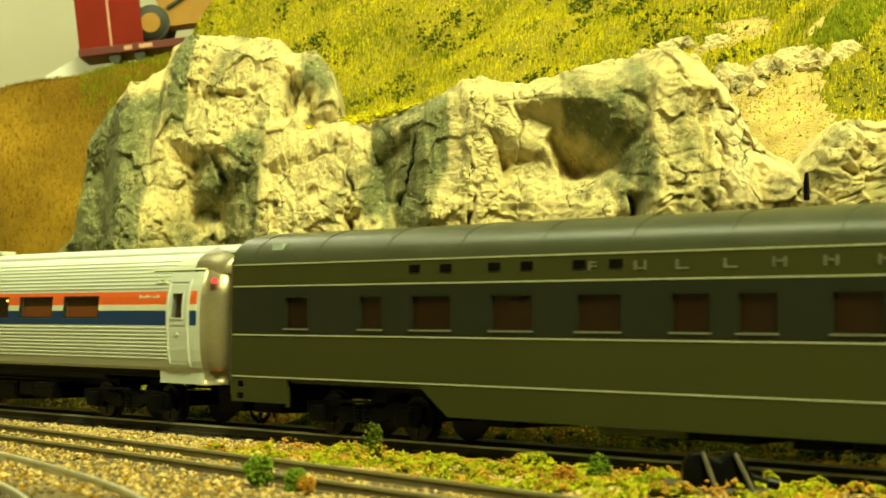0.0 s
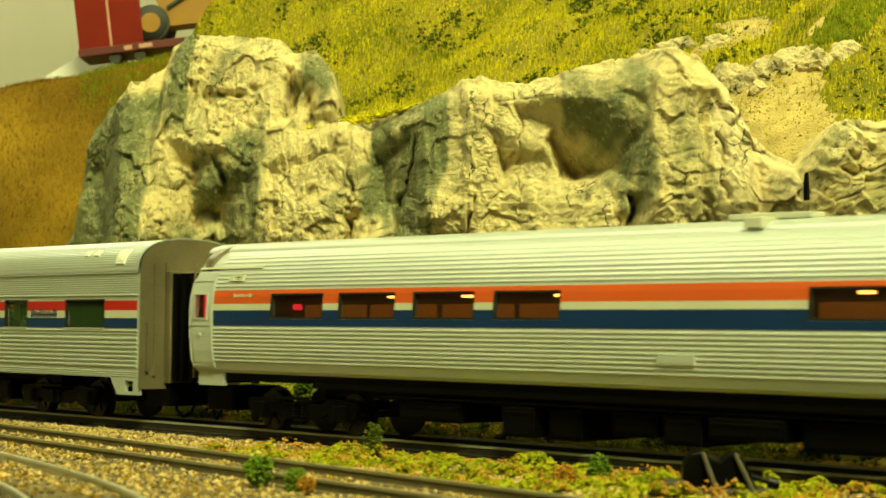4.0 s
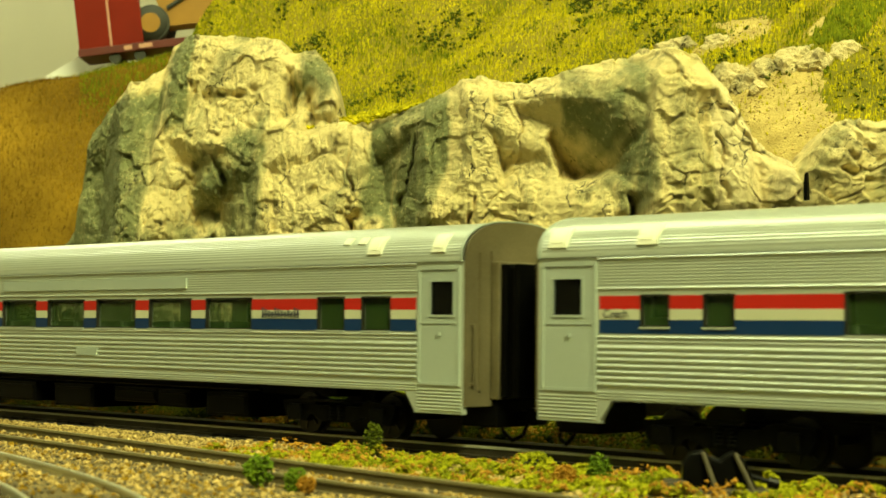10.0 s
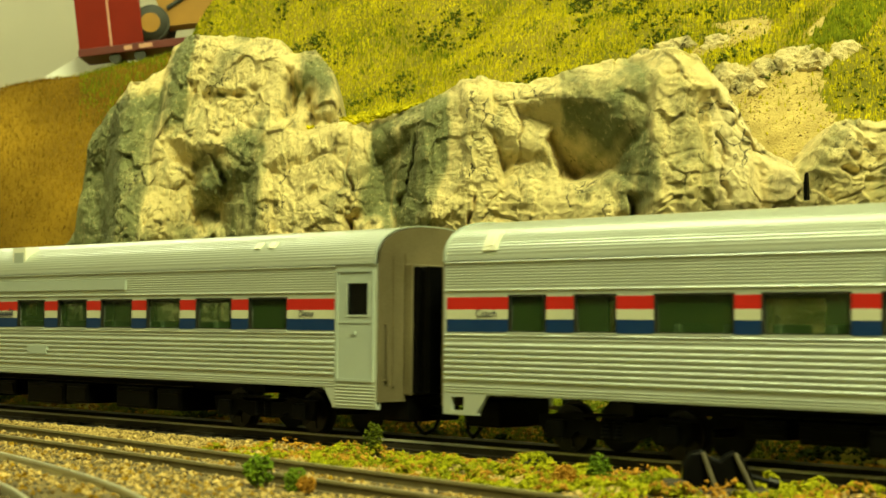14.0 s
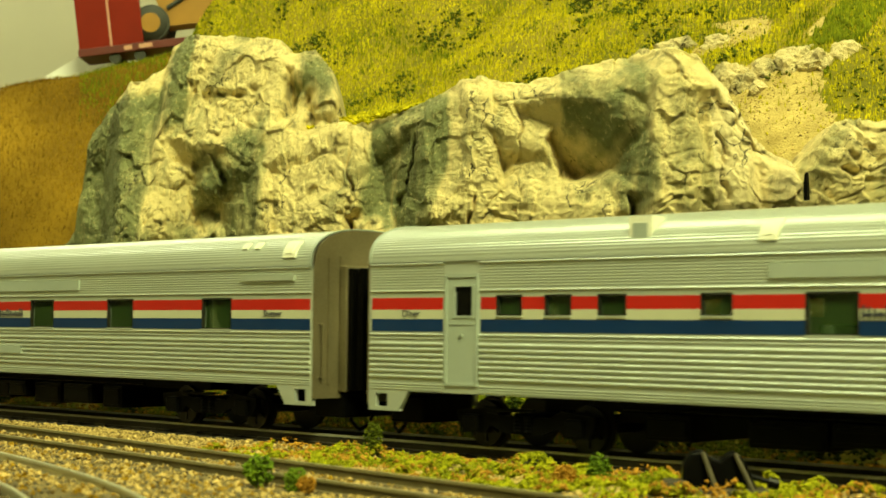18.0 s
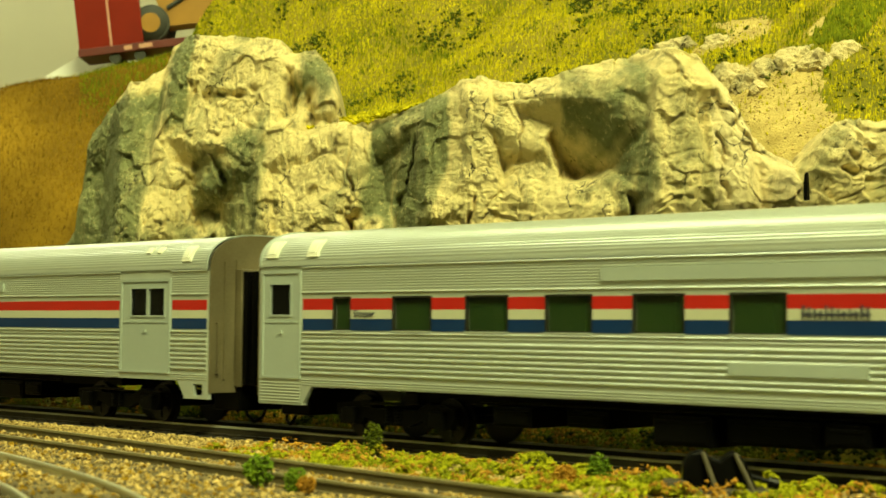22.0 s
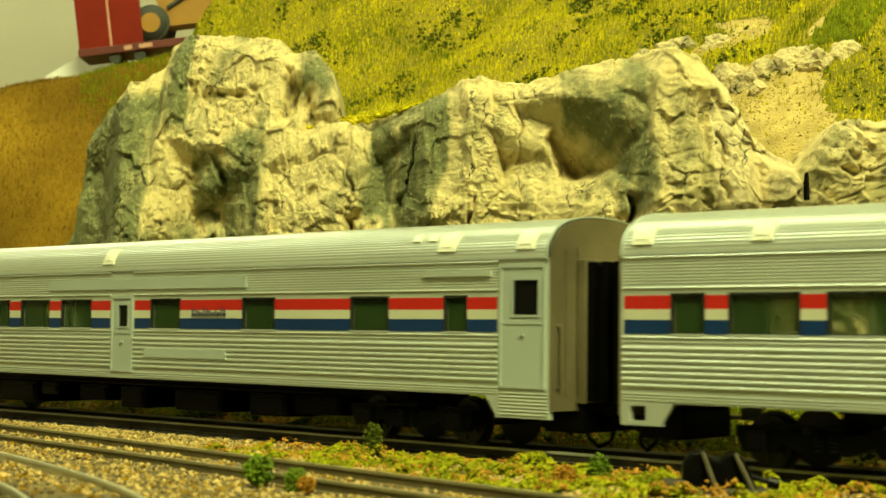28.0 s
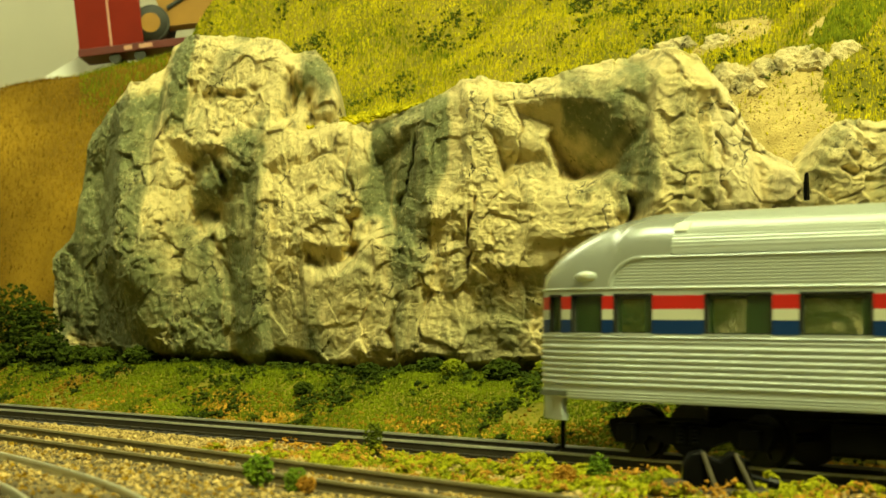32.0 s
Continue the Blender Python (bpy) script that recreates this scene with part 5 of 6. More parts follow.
def window(car, side, w, pane, sill="silver", frame_key="window_ring"):
    """One window: the pane set back in the wall, and the bright ledge under it."""
    ob = part("window_pane", side.panel(bmesh.new(), w[0] - 0.2, w[1] + 0.2, w[2] - 0.2, w[3] + 0.2, -1.05, -0.85), M[pane], car)
    f = side.panel(bmesh.new(), w[0] - 0.35, w[1] + 0.35, w[2] - 0.35, w[3] + 0.3, -1.0, 0.03, [(w[0] + 0.12, w[1] - 0.12, w[2] + 0.1, w[3] - 0.12)])
    part("window_frame", f, M[frame_key], ob, "dark window surround")
    if sill:
        part("window_sill", side.panel(bmesh.new(), w[0] - 0.3, w[1] + 0.3, w[2] - 0.55, w[2] - 0.15, -0.1, 0.38), M[sill], ob, "thin bright sill")



def mark(car, q0, q1, z0, z1, material, letters):
    """A word that stands as plain strokes: one block for each letter."""
    bm = bmesh.new()
    step = (q1 - q0) / letters
    for k in range(letters):
        tall = z1 if k in (0, letters - 1, 2) else z0 + 0.72 * (z1 - z0)
        box(bm, q0 + k * step, q0 + (k + 0.85) * step, -17.78, -17.6, z0 + 0.25 * (z1 - z0), z0 + 0.42 * (z1 - z0))
        box(bm, q0 + k * step, q0 + (k + 0.2) * step, -17.80, -17.6, z0, tall)
        box(bm, q0 + (k + 0.5) * step, q0 + (k + 0.7) * step, -17.80, -17.6, z0, tall - 0.3)
    part("lettering", bm, M[material], car, "dark lettering in plain strokes")


def silver_car(label, category, start, windows, left, right, seed, words=(), brand=(), plaque=(148, 160), hatches=(), cabin="seats", strip=(), door_mid=None, tail=False):
    """A corrugated silver car with red, white and blue stripes. left and right: True where a vestibule door stands at that end."""
    car = thing("passenger_car", label, category, "cars of the train")
    TRAIN.append((car, start))
    near = Side(plan_ellipse(-1.0, 28, 17.5) + [(L, -17.5)] if tail else [(0, -17.5), (L, -17.5)])
    far = Side(near.p, mirror=-1)
    q0 = float(near.q[0]) if tail else 0.0
    doors = []
    if left:
        doors.append((1.0, 15.6, 13.6, 40.0, (4.2, 11.8, 29.2, 36.6)))
    if right:
        doors.append((283.6, 296.6, 13.6, 40.0, (287.6, 294.6, 29.2, 36.6)))
    if door_mid:
        doors.append(door_mid)
    holes = [w for w in windows] + [(d[4][0], d[4][1], d[4][2], d[4][3]) for d in doors]
    # skirts drop at the ends for the steps
    a, b = (16.5 if left else 10.0), (282.5 if right else L - 10.0)
    if tail:
        a = 13.5
    cut = (a, b, 0, 11.9)
    steps = []
    if not left:
        steps.append((2.2, 6.2, 8.2, 11.2) if not tail else (q0 + 22, q0 + 26, 8.6, 11.0))
    if not right:
        steps.append((L - 6.2, L - 2.2, 8.2, 11.2))
    swoop = lambda z: 36 - 8 * math.sqrt(max(0.0, 1 - ((z - 34.9) / 5.75) ** 2))
    eave = lambda x: 34.9 + 5.75 * math.sqrt(max(0.0, 1 - ((36 - min(max(x, 28), 36)) / 8) ** 2)) if x > 28 else 34.9
    tail_cut = [(q0 - 1, 3.0, 0, 11.9)] if tail else []
    if tail:
        # the side wall ends below the falling edge of the dome
        for q in np.arange(q0 - 1.2, 43.2, 0.8):
            tail_cut.append((float(q), float(q) + 0.8, eave(near.at(q + 0.4, 30, 0).x) + 0.3, 42.0))
    wall = part("side_wall", near.panel(bmesh.new(), q0, L, 7.3, 41, -1.3, 0, holes + [cut] + steps + tail_cut), M["silver"], car)
    far_wall = part("side_wall", far.panel(bmesh.new(), q0, L, 7.3, 41, -1.3, 0, holes + [cut] + steps + tail_cut + ([(q0 - 1, 20, 0, 11.9)] if tail else [])), M["silver"], car)
    for side in (near, far):
        for s, d in ((a, 1), (b, -1)):
            if tail and d == 1:
                continue
            bm = bmesh.new()
            v = [bm.verts.new(side.at(s + x * d, z, o)) for x, z, o in ((-0.1, 11.95, -1.2), (3.0, 11.95, -1.2), (-0.1, 7.6, -1.2), (-0.1, 11.95, -0.02), (3.0, 11.95, -0.02), (-0.1, 7.6, -0.02))]
            for f in ((0, 1, 2), (3, 5, 4), (0, 3, 4, 1), (1, 4, 5, 2), (0, 2, 5, 3)):
                bm.faces.new([v[k] for k in f])
            bmesh.ops.recalc_face_normals(bm, faces=bm.faces)
            part("step_bracket", bm, M["silver"], wall)
    # flutes below the windows, broken by doors
    gaps = sorted([(d[0] - 0.4, d[1] + 0.4) for d in doors])
    runs, s = [], q0 + 0.6
    for g in gaps + [(L - 0.5, L)]:
        if g[0] - s > 2:
            runs.append((s, g[0]))
        s = g[1]
    for k in range(7):
        bm = bmesh.new()
        for r in runs:
            near.rib(bm, *r, 22.6 - 1.24 * k, 0.47, 0.5)
        part("flute", bm, M["silver"], wall, smooth=True)
    bm = bmesh.new()
    for r in runs:
        for k in range(7):
            far.rib(bm, *r, 22.6 - 1.24 * k, 0.56, 0.6)
    part("flute", bm, M["silver"], wall)
    bm = bmesh.new()
    for side in (near, far):
        for r in runs:
            for z in (13.5, 12.9, 12.35):
                side.rib(bm, *r, z, 0.24, 0.22)
            side.rib(bm, *r, 24.75, 0.28, 0.45)
            side.rib(bm, *r, 23.85, 0.24, 0.3)
            side.rib(bm, *r, 34.55, 0.3, 0.45)
            side.rib(bm, max(r[0], 36 if tail else r[0]), r[1], 40.65, 0.35, 0.55)
            for k in range(8):
                z = 35.45 + 0.62 * k
                side.rib(bm, max(r[0], swoop(z) + 0.6) if tail else r[0], r[1], z, 0.22, 0.18)
        if left:
            for k in range(7):
                side.rib(bm, 0.4, 15.6, 8.0 + 0.75 * k, 0.26, 0.26)
        if right:
            for k in range(7):
                side.rib(bm, 283.6, L - 0.4, 8.0 + 0.75 * k, 0.26, 0.26)
    tagged(part("fine_fluting", bm, M["silver"], wall), kind="stuff")
    # stripes between the openings
    for name, z0, z1 in (("red", 30.35, 33.05), ("white", 28.25, 30.35), ("blue", 25.45, 28.25)):
        for side in (near, far):
            bm = bmesh.new()
            for r in runs:
                side.panel(bm, r[0] + 0.3, r[1] - 0.3, z0, z1, -0.05, 0.10, [(w[0] - 0.3, w[1] + 0.3, w[2] - 0.4, w[3] + 0.3) for w in windows])
            part(name + "_stripe", bm, M[name], wall if side is near else far_wall, {"red": "bright red painted stripe", "white": "off-white painted stripe", "blue": "dark blue painted stripe"}[name])
    for w in windows:
        window(car, near, w, "pane")
        window(car, far, w, "pane")
    for d in doors:
        n = 2 if d[1] - d[0] > 18 else 1
        door(car, near, *d[:4], d[4], n=n)
        door(car, far, *d[:4], d[4], n=n)
    # roof
    if tail:
        rings = []
        for s in [-0.9, -0.5, 0.3, 1.5, 3.5, 6, 9, 12.5, 16.5, 21, 25, 27.8, 28.1, 28.5, 29.2, 30, 31.2, 32.6, 34.2, 36, 39, 43]:
            w = 17.5 * math.sqrt(max(0.0, 1 - ((28 - min(s, 28)) / 29) ** 2))
            ze = eave(s) + 0.35 * (s > 35)
            zc = 50.5 - 14.5 * (max(0, (40 - s)) / 41) ** 2.6
            rings.append([(s, y, z) for y, z in roof_shape(w + 0.15, ze, max(zc, ze + 0.4))])
        part("domed_roof_end", loft(bmesh.new(), rings), M["silver_dome"], car, "smooth rounded silver roof end", smooth=True)
        s0 = 43.2
        for side in (near, far):
            bm = bmesh.new()
            line = [side.at(swoop(z), z, 0.15) for z in (34.9, 35.6, 36.4, 37.2, 38.0, 38.8, 39.5, 40.1, 40.45, 40.65)]
            for p, q in zip(line, line[1:]):
                rod(bm, p, q, 0.4, 8)
            part("swept_moulding", bm, M["silver"], wall)
    else:
        s0 = 0.0
    bm = loft(bmesh.new(), [[(s, y, z) for y, z in roof_shape(17.95, 41.1, 50.4, 46, ridges=0.07)] for s in (s0, L)])
    roof = part("roof", bm, M["silver"], car, "silver roof with fine lengthwise ridges")
    for s in ((0.3, L - 0.6) if not tail else (L - 0.6,)):
        rings = [[(x, y, z) for y, z in roof_shape(18.15, 40.9, 50.65)] for x in (s, s + 0.6)]
        part("roof_rim", loft(bmesh.new(), rings), M["silver_dull"], roof)
    for h0, h1, kind in hatches:
        for i in (-1, 1):
            if kind == "box":
                ob = part("roof_vent", prism(bmesh.new(), [(h0, 43.4), (h1, 43.4), (h1, 49.0), (h0, 49.0)], min(12.5 * i, 17.2 * i), max(12.5 * i, 17.2 * i)), M["hatch"], roof, "pale raised roof vent")
                part("vent_opening", boxes((h0 + 1.0, h1 - 1.0, min(17.1 * i, 17.35 * i), max(17.1 * i, 17.35 * i), 44.6, 47.6)), M["silver_dull"], ob)
            else:
                wide = h1 - h0 > 3.5
                z0, z1 = (43.0, 47.2) if wide else (45.6, 47.2)
                ob = part("roof_hatch", roof_patch(h0, h1, z0, z1, 0.4, i), M["hatch"], roof, "pale raised roof hatch")
                if wide:
                    part("hatch_lid", roof_patch(h0 + 1.0, h1 - 1.0, z0 + 0.9, z1 - 0.7, 0.55, i), M["hatch"], ob)
    # name board, plates and lettering
    part("name_board", near.panel(bmesh.new(), 108, 198, 36.1, 38.8, -0.1, 0.5), M["silver_dull"], car, "plain grey name board")
    part("plate", near.panel(bmesh.new(), plaque[0], plaque[1] - 0.6, 17.8, 19.9, -0.1, 0.6), M["silver_dull"], car, "plain grey plate")
    if strip:
        part("grab_rail", near.panel(bmesh.new(), *strip, 37.6, 38.7, -0.1, 0.7), M["silver"], car)
    if brand:
        mark(car, *brand, 28.4, 31.0, "ink", 6)
    for text, q in words:
        lettering(text, q, 28.7, 2.4, car, M["ink"], "small dark lettering")
    # ends, floor, cabin
    if not tail:
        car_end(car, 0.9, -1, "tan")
        coupler(car, 3, -1)
    else:
        bm = bmesh.new()
        rod(bm, (9.5, -10, 1.2), (9.5, -10, 8.5), 0.55, 8)
        rod(bm, (9.5, -10, 1.4), (7.5, -9.4, 0.9), 0.6, 8)
        part("air_hose", bm, M["black"], car, "black hanging air hose")
        bm = bmesh.new()
        bmesh.ops.create_uvsphere(bm, u_segments=24, v_segments=12, radius=1.0, matrix=pose(21.5, -16.7, 37.0) @ Matrix.Diagonal((3.4, 1.3, 1.25, 1)))
        lamp = part("tail_lamp", bm, M["silver"], car, "small silver oval marker lamp housing", smooth=True)
        bm = bmesh.new()
        bmesh.ops.create_uvsphere(bm, u_segments=16, v_segments=8, radius=1.0, matrix=pose(21.3, -17.5, 37.1) @ Matrix.Diagonal((1.5, 0.7, 0.7, 1)))
        part("lens", bm, M["white"], lamp, "pale lens", smooth=True)
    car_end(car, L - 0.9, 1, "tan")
    coupler(car, L - 3, 1)
    x0 = 8 if tail else 2
    part("floor", boxes((x0, L - 2, -15.8, 15.8, 12.4, 13.4)), M["cabin"], car, "dark cabin floor")
    if cabin == "seats":
        bm = bmesh.new()
        s = 60
        while s < L - 50:
            for y in (-14.5, 3.5):
                box(bm, s, s + 6, y, y + 11, 13.4, 19.5, 0.4)
                box(bm, s, s + 1.8, y, y + 11, 19.5, 27.5, 0.4)
            s += 11.5
        part("seats", bm, M["seat"], car, "dark green seats in rows")
        part("cabin_partition", boxes((54, 55.5, -16, 16, 13.4, 40), (L - 52, L - 50.5, -16, 16, 13.4, 40)), M["partition"], car)
    elif cabin == "rooms":
        rows = [(40, L - 20, 1.0, 2.2, 13.4, 40)]
        s = 40
        while s < L - 20:
            rows.append((s, s + 1.0, -16, 1.0, 13.4, 40))
            s += 24
        part("cabin_partition", boxes(*rows), M["partition"], car, "olive inner walls")
    elif cabin == "half":
        part("cabin_partition", boxes((118, L - 20, 1.0, 2.2, 13.4, 40), (118, 119, -16, 1, 13.4, 40), (185, 186, -16, 1, 13.4, 40), (230, 231, -16, 1, 13.4, 40)), M["partition"], car, "olive inner walls")
        bm = bmesh.new()
        for s in (70, 84, 98):
            box(bm, s, s + 6, -14.5, -8, 13.4, 19, 0.4)
            box(bm, s, s + 1.8, -14.5, -8, 19, 25.5, 0.4)
        part("seats", bm, M["seat"], car, "dark green seats in rows")
    for s in (44.5, L - 44.5):
        bogie(car, s)
    underframe(car, 72, L - 72, seed)
    return car


def even(first, pitch, width, count, z0=25.7, z1=33.2):
    return [(first + k * pitch, first + k * pitch + width, z0, z1) for k in range(count)]


# ---------------------------------------------------------------- smooth dark car at the head
def dark_car(start):
    car = thing("passenger_car", "dark olive and grey smooth-sided sleeping car with pale lining", "train car", "cars of the train")
    TRAIN.append((car, start))
    near, far = Side([(0, -17.5), (L, -17.5)]), Side([(0, -17.5), (L, -17.5)], mirror=-1)
    wins = [(20.2, 28.6), (46.8, 54.4), (63.8, 76.3), (88.2, 100.2), (112.1, 123.7), (135.9, 145.1), (151.3, 160.2), (171.4, 182), (196, 206), (219, 230), (243, 252), (268, 276)]
    wins = [(a, b, 26.0, 33.5) for a, b in wins]
    vents = [(63.4, 66.7), (73.1, 76.5), (87.6, 91.0), (97.0, 100.3), (111.3, 114.6), (120.8, 124.1)]
    cut = [(21.0, 75.5, 0, 13.2), (222, 277, 0, 13.2), (2.0, 4.6, 8.0, 9.6), (2.0, 4.6, 11.0, 12.6)]
    skirt = [(0, 20.9, 0, 7.4), (277, L, 0, 7.4)]
    for side in (near, far):
        wall = part("side_wall", side.panel(bmesh.new(), 0, L, 6.6, 42, -1.3, 0, wins + cut + skirt), M["pull_mid"], car)
        part("window_band", side.panel(bmesh.new(), 0.2, L - 0.2, 24.4, 36.0, -0.1, 0.08, [(w[0] - 0.3, w[1] + 0.3, w[2] - 0.4, w[3] + 0.3) for w in wins]), M["pull_dark"], wall, "dark grey band")
        for z in (41.75, 36.3, 24.15, 13.75):
            part("lining", side.panel(bmesh.new(), 0.2, L - 0.2, z - 0.17, z + 0.17, -0.1, 0.15), M["line"], wall, "thin pale lining")
        for w in wins:
            window(car, side, w, "pane_amber", "pale_ink", "pull_dark")
        for v in vents:
            part("vent", side.panel(bmesh.new(), v[0], v[1], 38.7, 40.5, -0.1, 0.2), M["black"], car, "small black vent")
        for s, d in ((75.5, -1), (222, 1)):
            bm = bmesh.new()
            v = [bm.verts.new(side.at(s + x * d, z, o)) for x, z, o in ((-0.1, 13.25, -1.2), (9.0, 13.25, -1.2), (-0.1, 6.7, -1.2), (-0.1, 13.25, -0.02), (9.0, 13.25, -0.02), (-0.1, 6.7, -0.02))]
            for f in ((0, 1, 2), (3, 5, 4), (0, 3, 4, 1), (1, 4, 5, 2), (0, 2, 5, 3)):
                bm.faces.new([v[k] for k in f])
            bmesh.ops.recalc_face_normals(bm, faces=bm.faces)
            part("skirt_gusset", bm, M["pull_mid"], wall)
    roof = part("roof", loft(bmesh.new(), [[(s, y, z) for y, z in roof_shape(17.5, 42, 50.4, power=2.3)] for s in (0, L)]), M["pull_roof"], car, "dark grey rounded roof", smooth=True)
    for k in range(13):
        seam = loft(bmesh.new(), [[(s, y, z) for y, z in roof_shape(17.56, 42.3, 50.5, 12, power=2.3)] for s in (8 + 23.5 * k, 8.6 + 23.5 * k)])
        part("roof_seam", seam, M["pull_roof"], roof)
    part("roof_hatch", boxes((14, 18, -16.6, -14.5, 43.5, 47)), M["silver_dull"], roof, "small grey roof hatch")
    # faded word on the letter board, in plain strokes
    bm = bmesh.new()
    for q, kind in ((115.4, 1), (127.1, 2), (137.3, 0), (148.4, 0), (159.2, 3), (170.0, 3), (180.9, 3)):
        box(bm, q, q + 0.45, -17.72, -17.6, 38.2, 40.1)
        if kind == 0:
            box(bm, q + 0.5, q + 2.9, -17.72, -17.6, 38.2, 38.55)
        elif kind == 1:
            box(bm, q + 0.5, q + 2.2, -17.72, -17.6, 39.8, 40.1)
            box(bm, q + 0.5, q + 2.2, -17.72, -17.6, 39.0, 39.3)
        else:
            box(bm, q + 2.4, q + 2.9, -17.72, -17.6, 38.2, 40.1)
            box(bm, q + 0.9, q + 2.0, -17.72, -17.6, 38.4 if kind == 2 else 39.1, 38.7 if kind == 2 else 39.5)
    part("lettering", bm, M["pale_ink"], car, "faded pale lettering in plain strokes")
    for s, way in ((0.9, -1), (L - 0.9, 1)):
        car_end(car, s, way, "pull_mid")
    coupler(car, 3, -1)
    coupler(car, L - 3, 1)
    part("floor", boxes((2, L - 2, -15.8, 15.8, 12.4, 13.4)), M["cabin"], car)
    part("cabin_partition", boxes((10, L - 10, 1.0, 2.2, 13.4, 40)), M["amber"], car, "brown inner wall")
    part("tank", boxes((116, 138, -15.4, 15.4, 5.0, 6.9), bevel=0.5), M["pull_roof"], car, "grey underfloor tank")
    for s in (44.5, L - 44.5):
        bogie(car, s)
    underframe(car, 78, L - 78, 8, 1.0)


# ---------------------------------------------------------------- rounded tube car behind it
def tube_car(start):
    car = thing("passenger_car", "rounded pale silver coach with orange stripe and lit amber windows", "train car", "cars of the train")
    TRAIN.append((car, start))
    x0, x1 = 3.0, 307.5
    prof = [(14.3, -2.0), (15.2, -1.2), (17, -0.5), (20, 0.0), (25, 0.35), (30, 0.4), (34, 0.1), (37, -0.5), (40, -1.7), (42.5, -3.3), (44.5, -5.4), (46, -8.0)]
    corner = [(x0 + 4.5 - 4.5 * math.cos(k / 6 * math.pi / 2), -9.5 - 8 * math.sin(k / 6 * math.pi / 2)) for k in range(7)]
    corner2 = [(x1 - 9 + 9 * math.sin(k / 6 * math.pi / 2), -9.5 - 8 * math.cos(k / 6 * math.pi / 2)) for k in range(7)]
    path = corner + corner2
    near, far = Side(path, prof), Side(path, prof, mirror=-1)
    qa, qb = float(near.q[0]), float(near.q[-1])
    wins = [(38.8, 57.7), (63.6, 82.3), (88.5, 107.0), (113.1, 131.4), (190.6, 208.0), (214.4, 231.7), (237.8, 255.1)]
    wins = [(a, b, 28.5, 34.1) for a, b in wins]
    dl, dr = (5.2, 15.6, 15.6, 38.6, (8.0, 13.2, 28.4, 34.4)), (287.2, 296.4, 15.6, 38.6, (289.3, 293.8, 28.4, 34.8))
    holes = wins + [dl[4], dr[4]]
    walls = []
    for side in (near, far):
        c0, c1 = float(side.q[5]), float(side.q[8])
        wall = part("side_wall", side.panel(bmesh.new(), c0, c1, 11.0, 46, -1.3, 0, holes + [(17.5, 281.5, 0, 14.4)]), M["amf"], car)
        for a, b in ((qa, c0), (c1, qb)):
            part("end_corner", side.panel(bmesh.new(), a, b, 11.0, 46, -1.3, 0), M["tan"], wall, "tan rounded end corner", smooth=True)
        walls.append(wall)
        gaps = [(dl[0] - 0.4, dl[1] + 0.4), (dr[0] - 0.4, dr[1] + 0.4)]
        runs = [(gaps[0][1], gaps[1][0])]
        for k in range(17):
            bm = side.rib(bmesh.new(), *runs[0], 25.6 - 1.02 * k if k < 9 else 36.4 + 1.05 * (k - 9), 0.35, 0.28)
            part("flute", bm, M["amf"], wall)
        cuts = [(w[0] - 0.3, w[1] + 0.3, w[2] - 0.4, w[3] + 0.3) for w in wins]
        for name, key, z0, z1 in (("orange", "orange", 31.9, 35.4), ("white", "white", 30.3, 31.9), ("blue", "blue", 26.4, 30.3)):
            bm = bmesh.new()
            side.panel(bm, *runs[0], z0, z1, -0.05, 0.09, cuts)
            side.panel(bm, qa + 9.5, dl[0] - 0.6, z0, z1, -0.05, 0.09)
            side.panel(bm, dr[1] + 0.5, dr[1] + 3.2, z0, z1, -0.05, 0.09)
            part(name + "_stripe", bm, M[key], wall)
        for w in wins:
            window(car, side, w, "pane_amber", None)
        for d in (dl, dr):
            door(car, side, *d[:4], d[4], "amf", pane="pane_amber")
        part("vent", side.panel(bmesh.new(), 281.6, 285.6, 37.6, 38.8, 0, 0.6, [(282.6, 284.6, 37.9, 38.5)]), M["white"], car, "small framed vent")
        part("vent", side.panel(bmesh.new(), 21.4, 27.0, 37.8, 39.2, 0, 0.6, [(23.4, 25.8, 38.1, 38.9)]), M["white"], car, "small framed vent")
        part("gutter", side.panel(bmesh.new(), 277.6, 301, 41.0, 41.5, -0.1, 0.6), M["white"], car)
        part("gutter", side.panel(bmesh.new(), 6, 33, 41.0, 41.5, -0.1, 0.6), M["white"], car)
        part("plate", side.panel(bmesh.new(), 156.3, 165.3, 19.4, 21.2, -0.1, 0.5), M["amf"], car)
    roof = part("roof", loft(bmesh.new(), [[(s, y, z) for y, z in roof_shape(10.2, 45.6, 48.4, 8, power=2.0)] for s in (x0 + 1, x1 - 1)]), M["amf"], car, "pale silver curved roof", smooth=True)
    for xa, xb in ((x0 + 0.8, x0 + 9.0), (x1 - 0.8, x1 - 11.5)):
        rings = [[(xa + (xb - xa) * k, y, z) for y, z in roof_shape(10.0 + 5.6 * math.sqrt(k * (2 - k)), 40.0, 47.6 + 0.7 * k, 12, power=2.2)] for k in (0.0, 0.08, 0.2, 0.4, 0.7, 1.0)]
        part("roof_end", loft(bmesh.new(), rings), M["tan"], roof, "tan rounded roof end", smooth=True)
    part("roof_vent", boxes((165, 184, -6, -1, 48.0, 49.3), (172, 176, -11, -5, 46, 48.3), bevel=0.3), M["white"], roof, "pale roof vent")
    mark(car, 274.5, 284.0, 33.6, 34.6, "white", 6)
    mark(car, 24.0, 31.5, 33.6, 34.6, "white", 6)
    for s, way in ((x0 + 0.6, -1), (x1 - 0.6, 1)):
        car_end(car, s, way, "tan", top=48.0, side=10.4, eave=41, low=12)
    bm = bmesh.new()
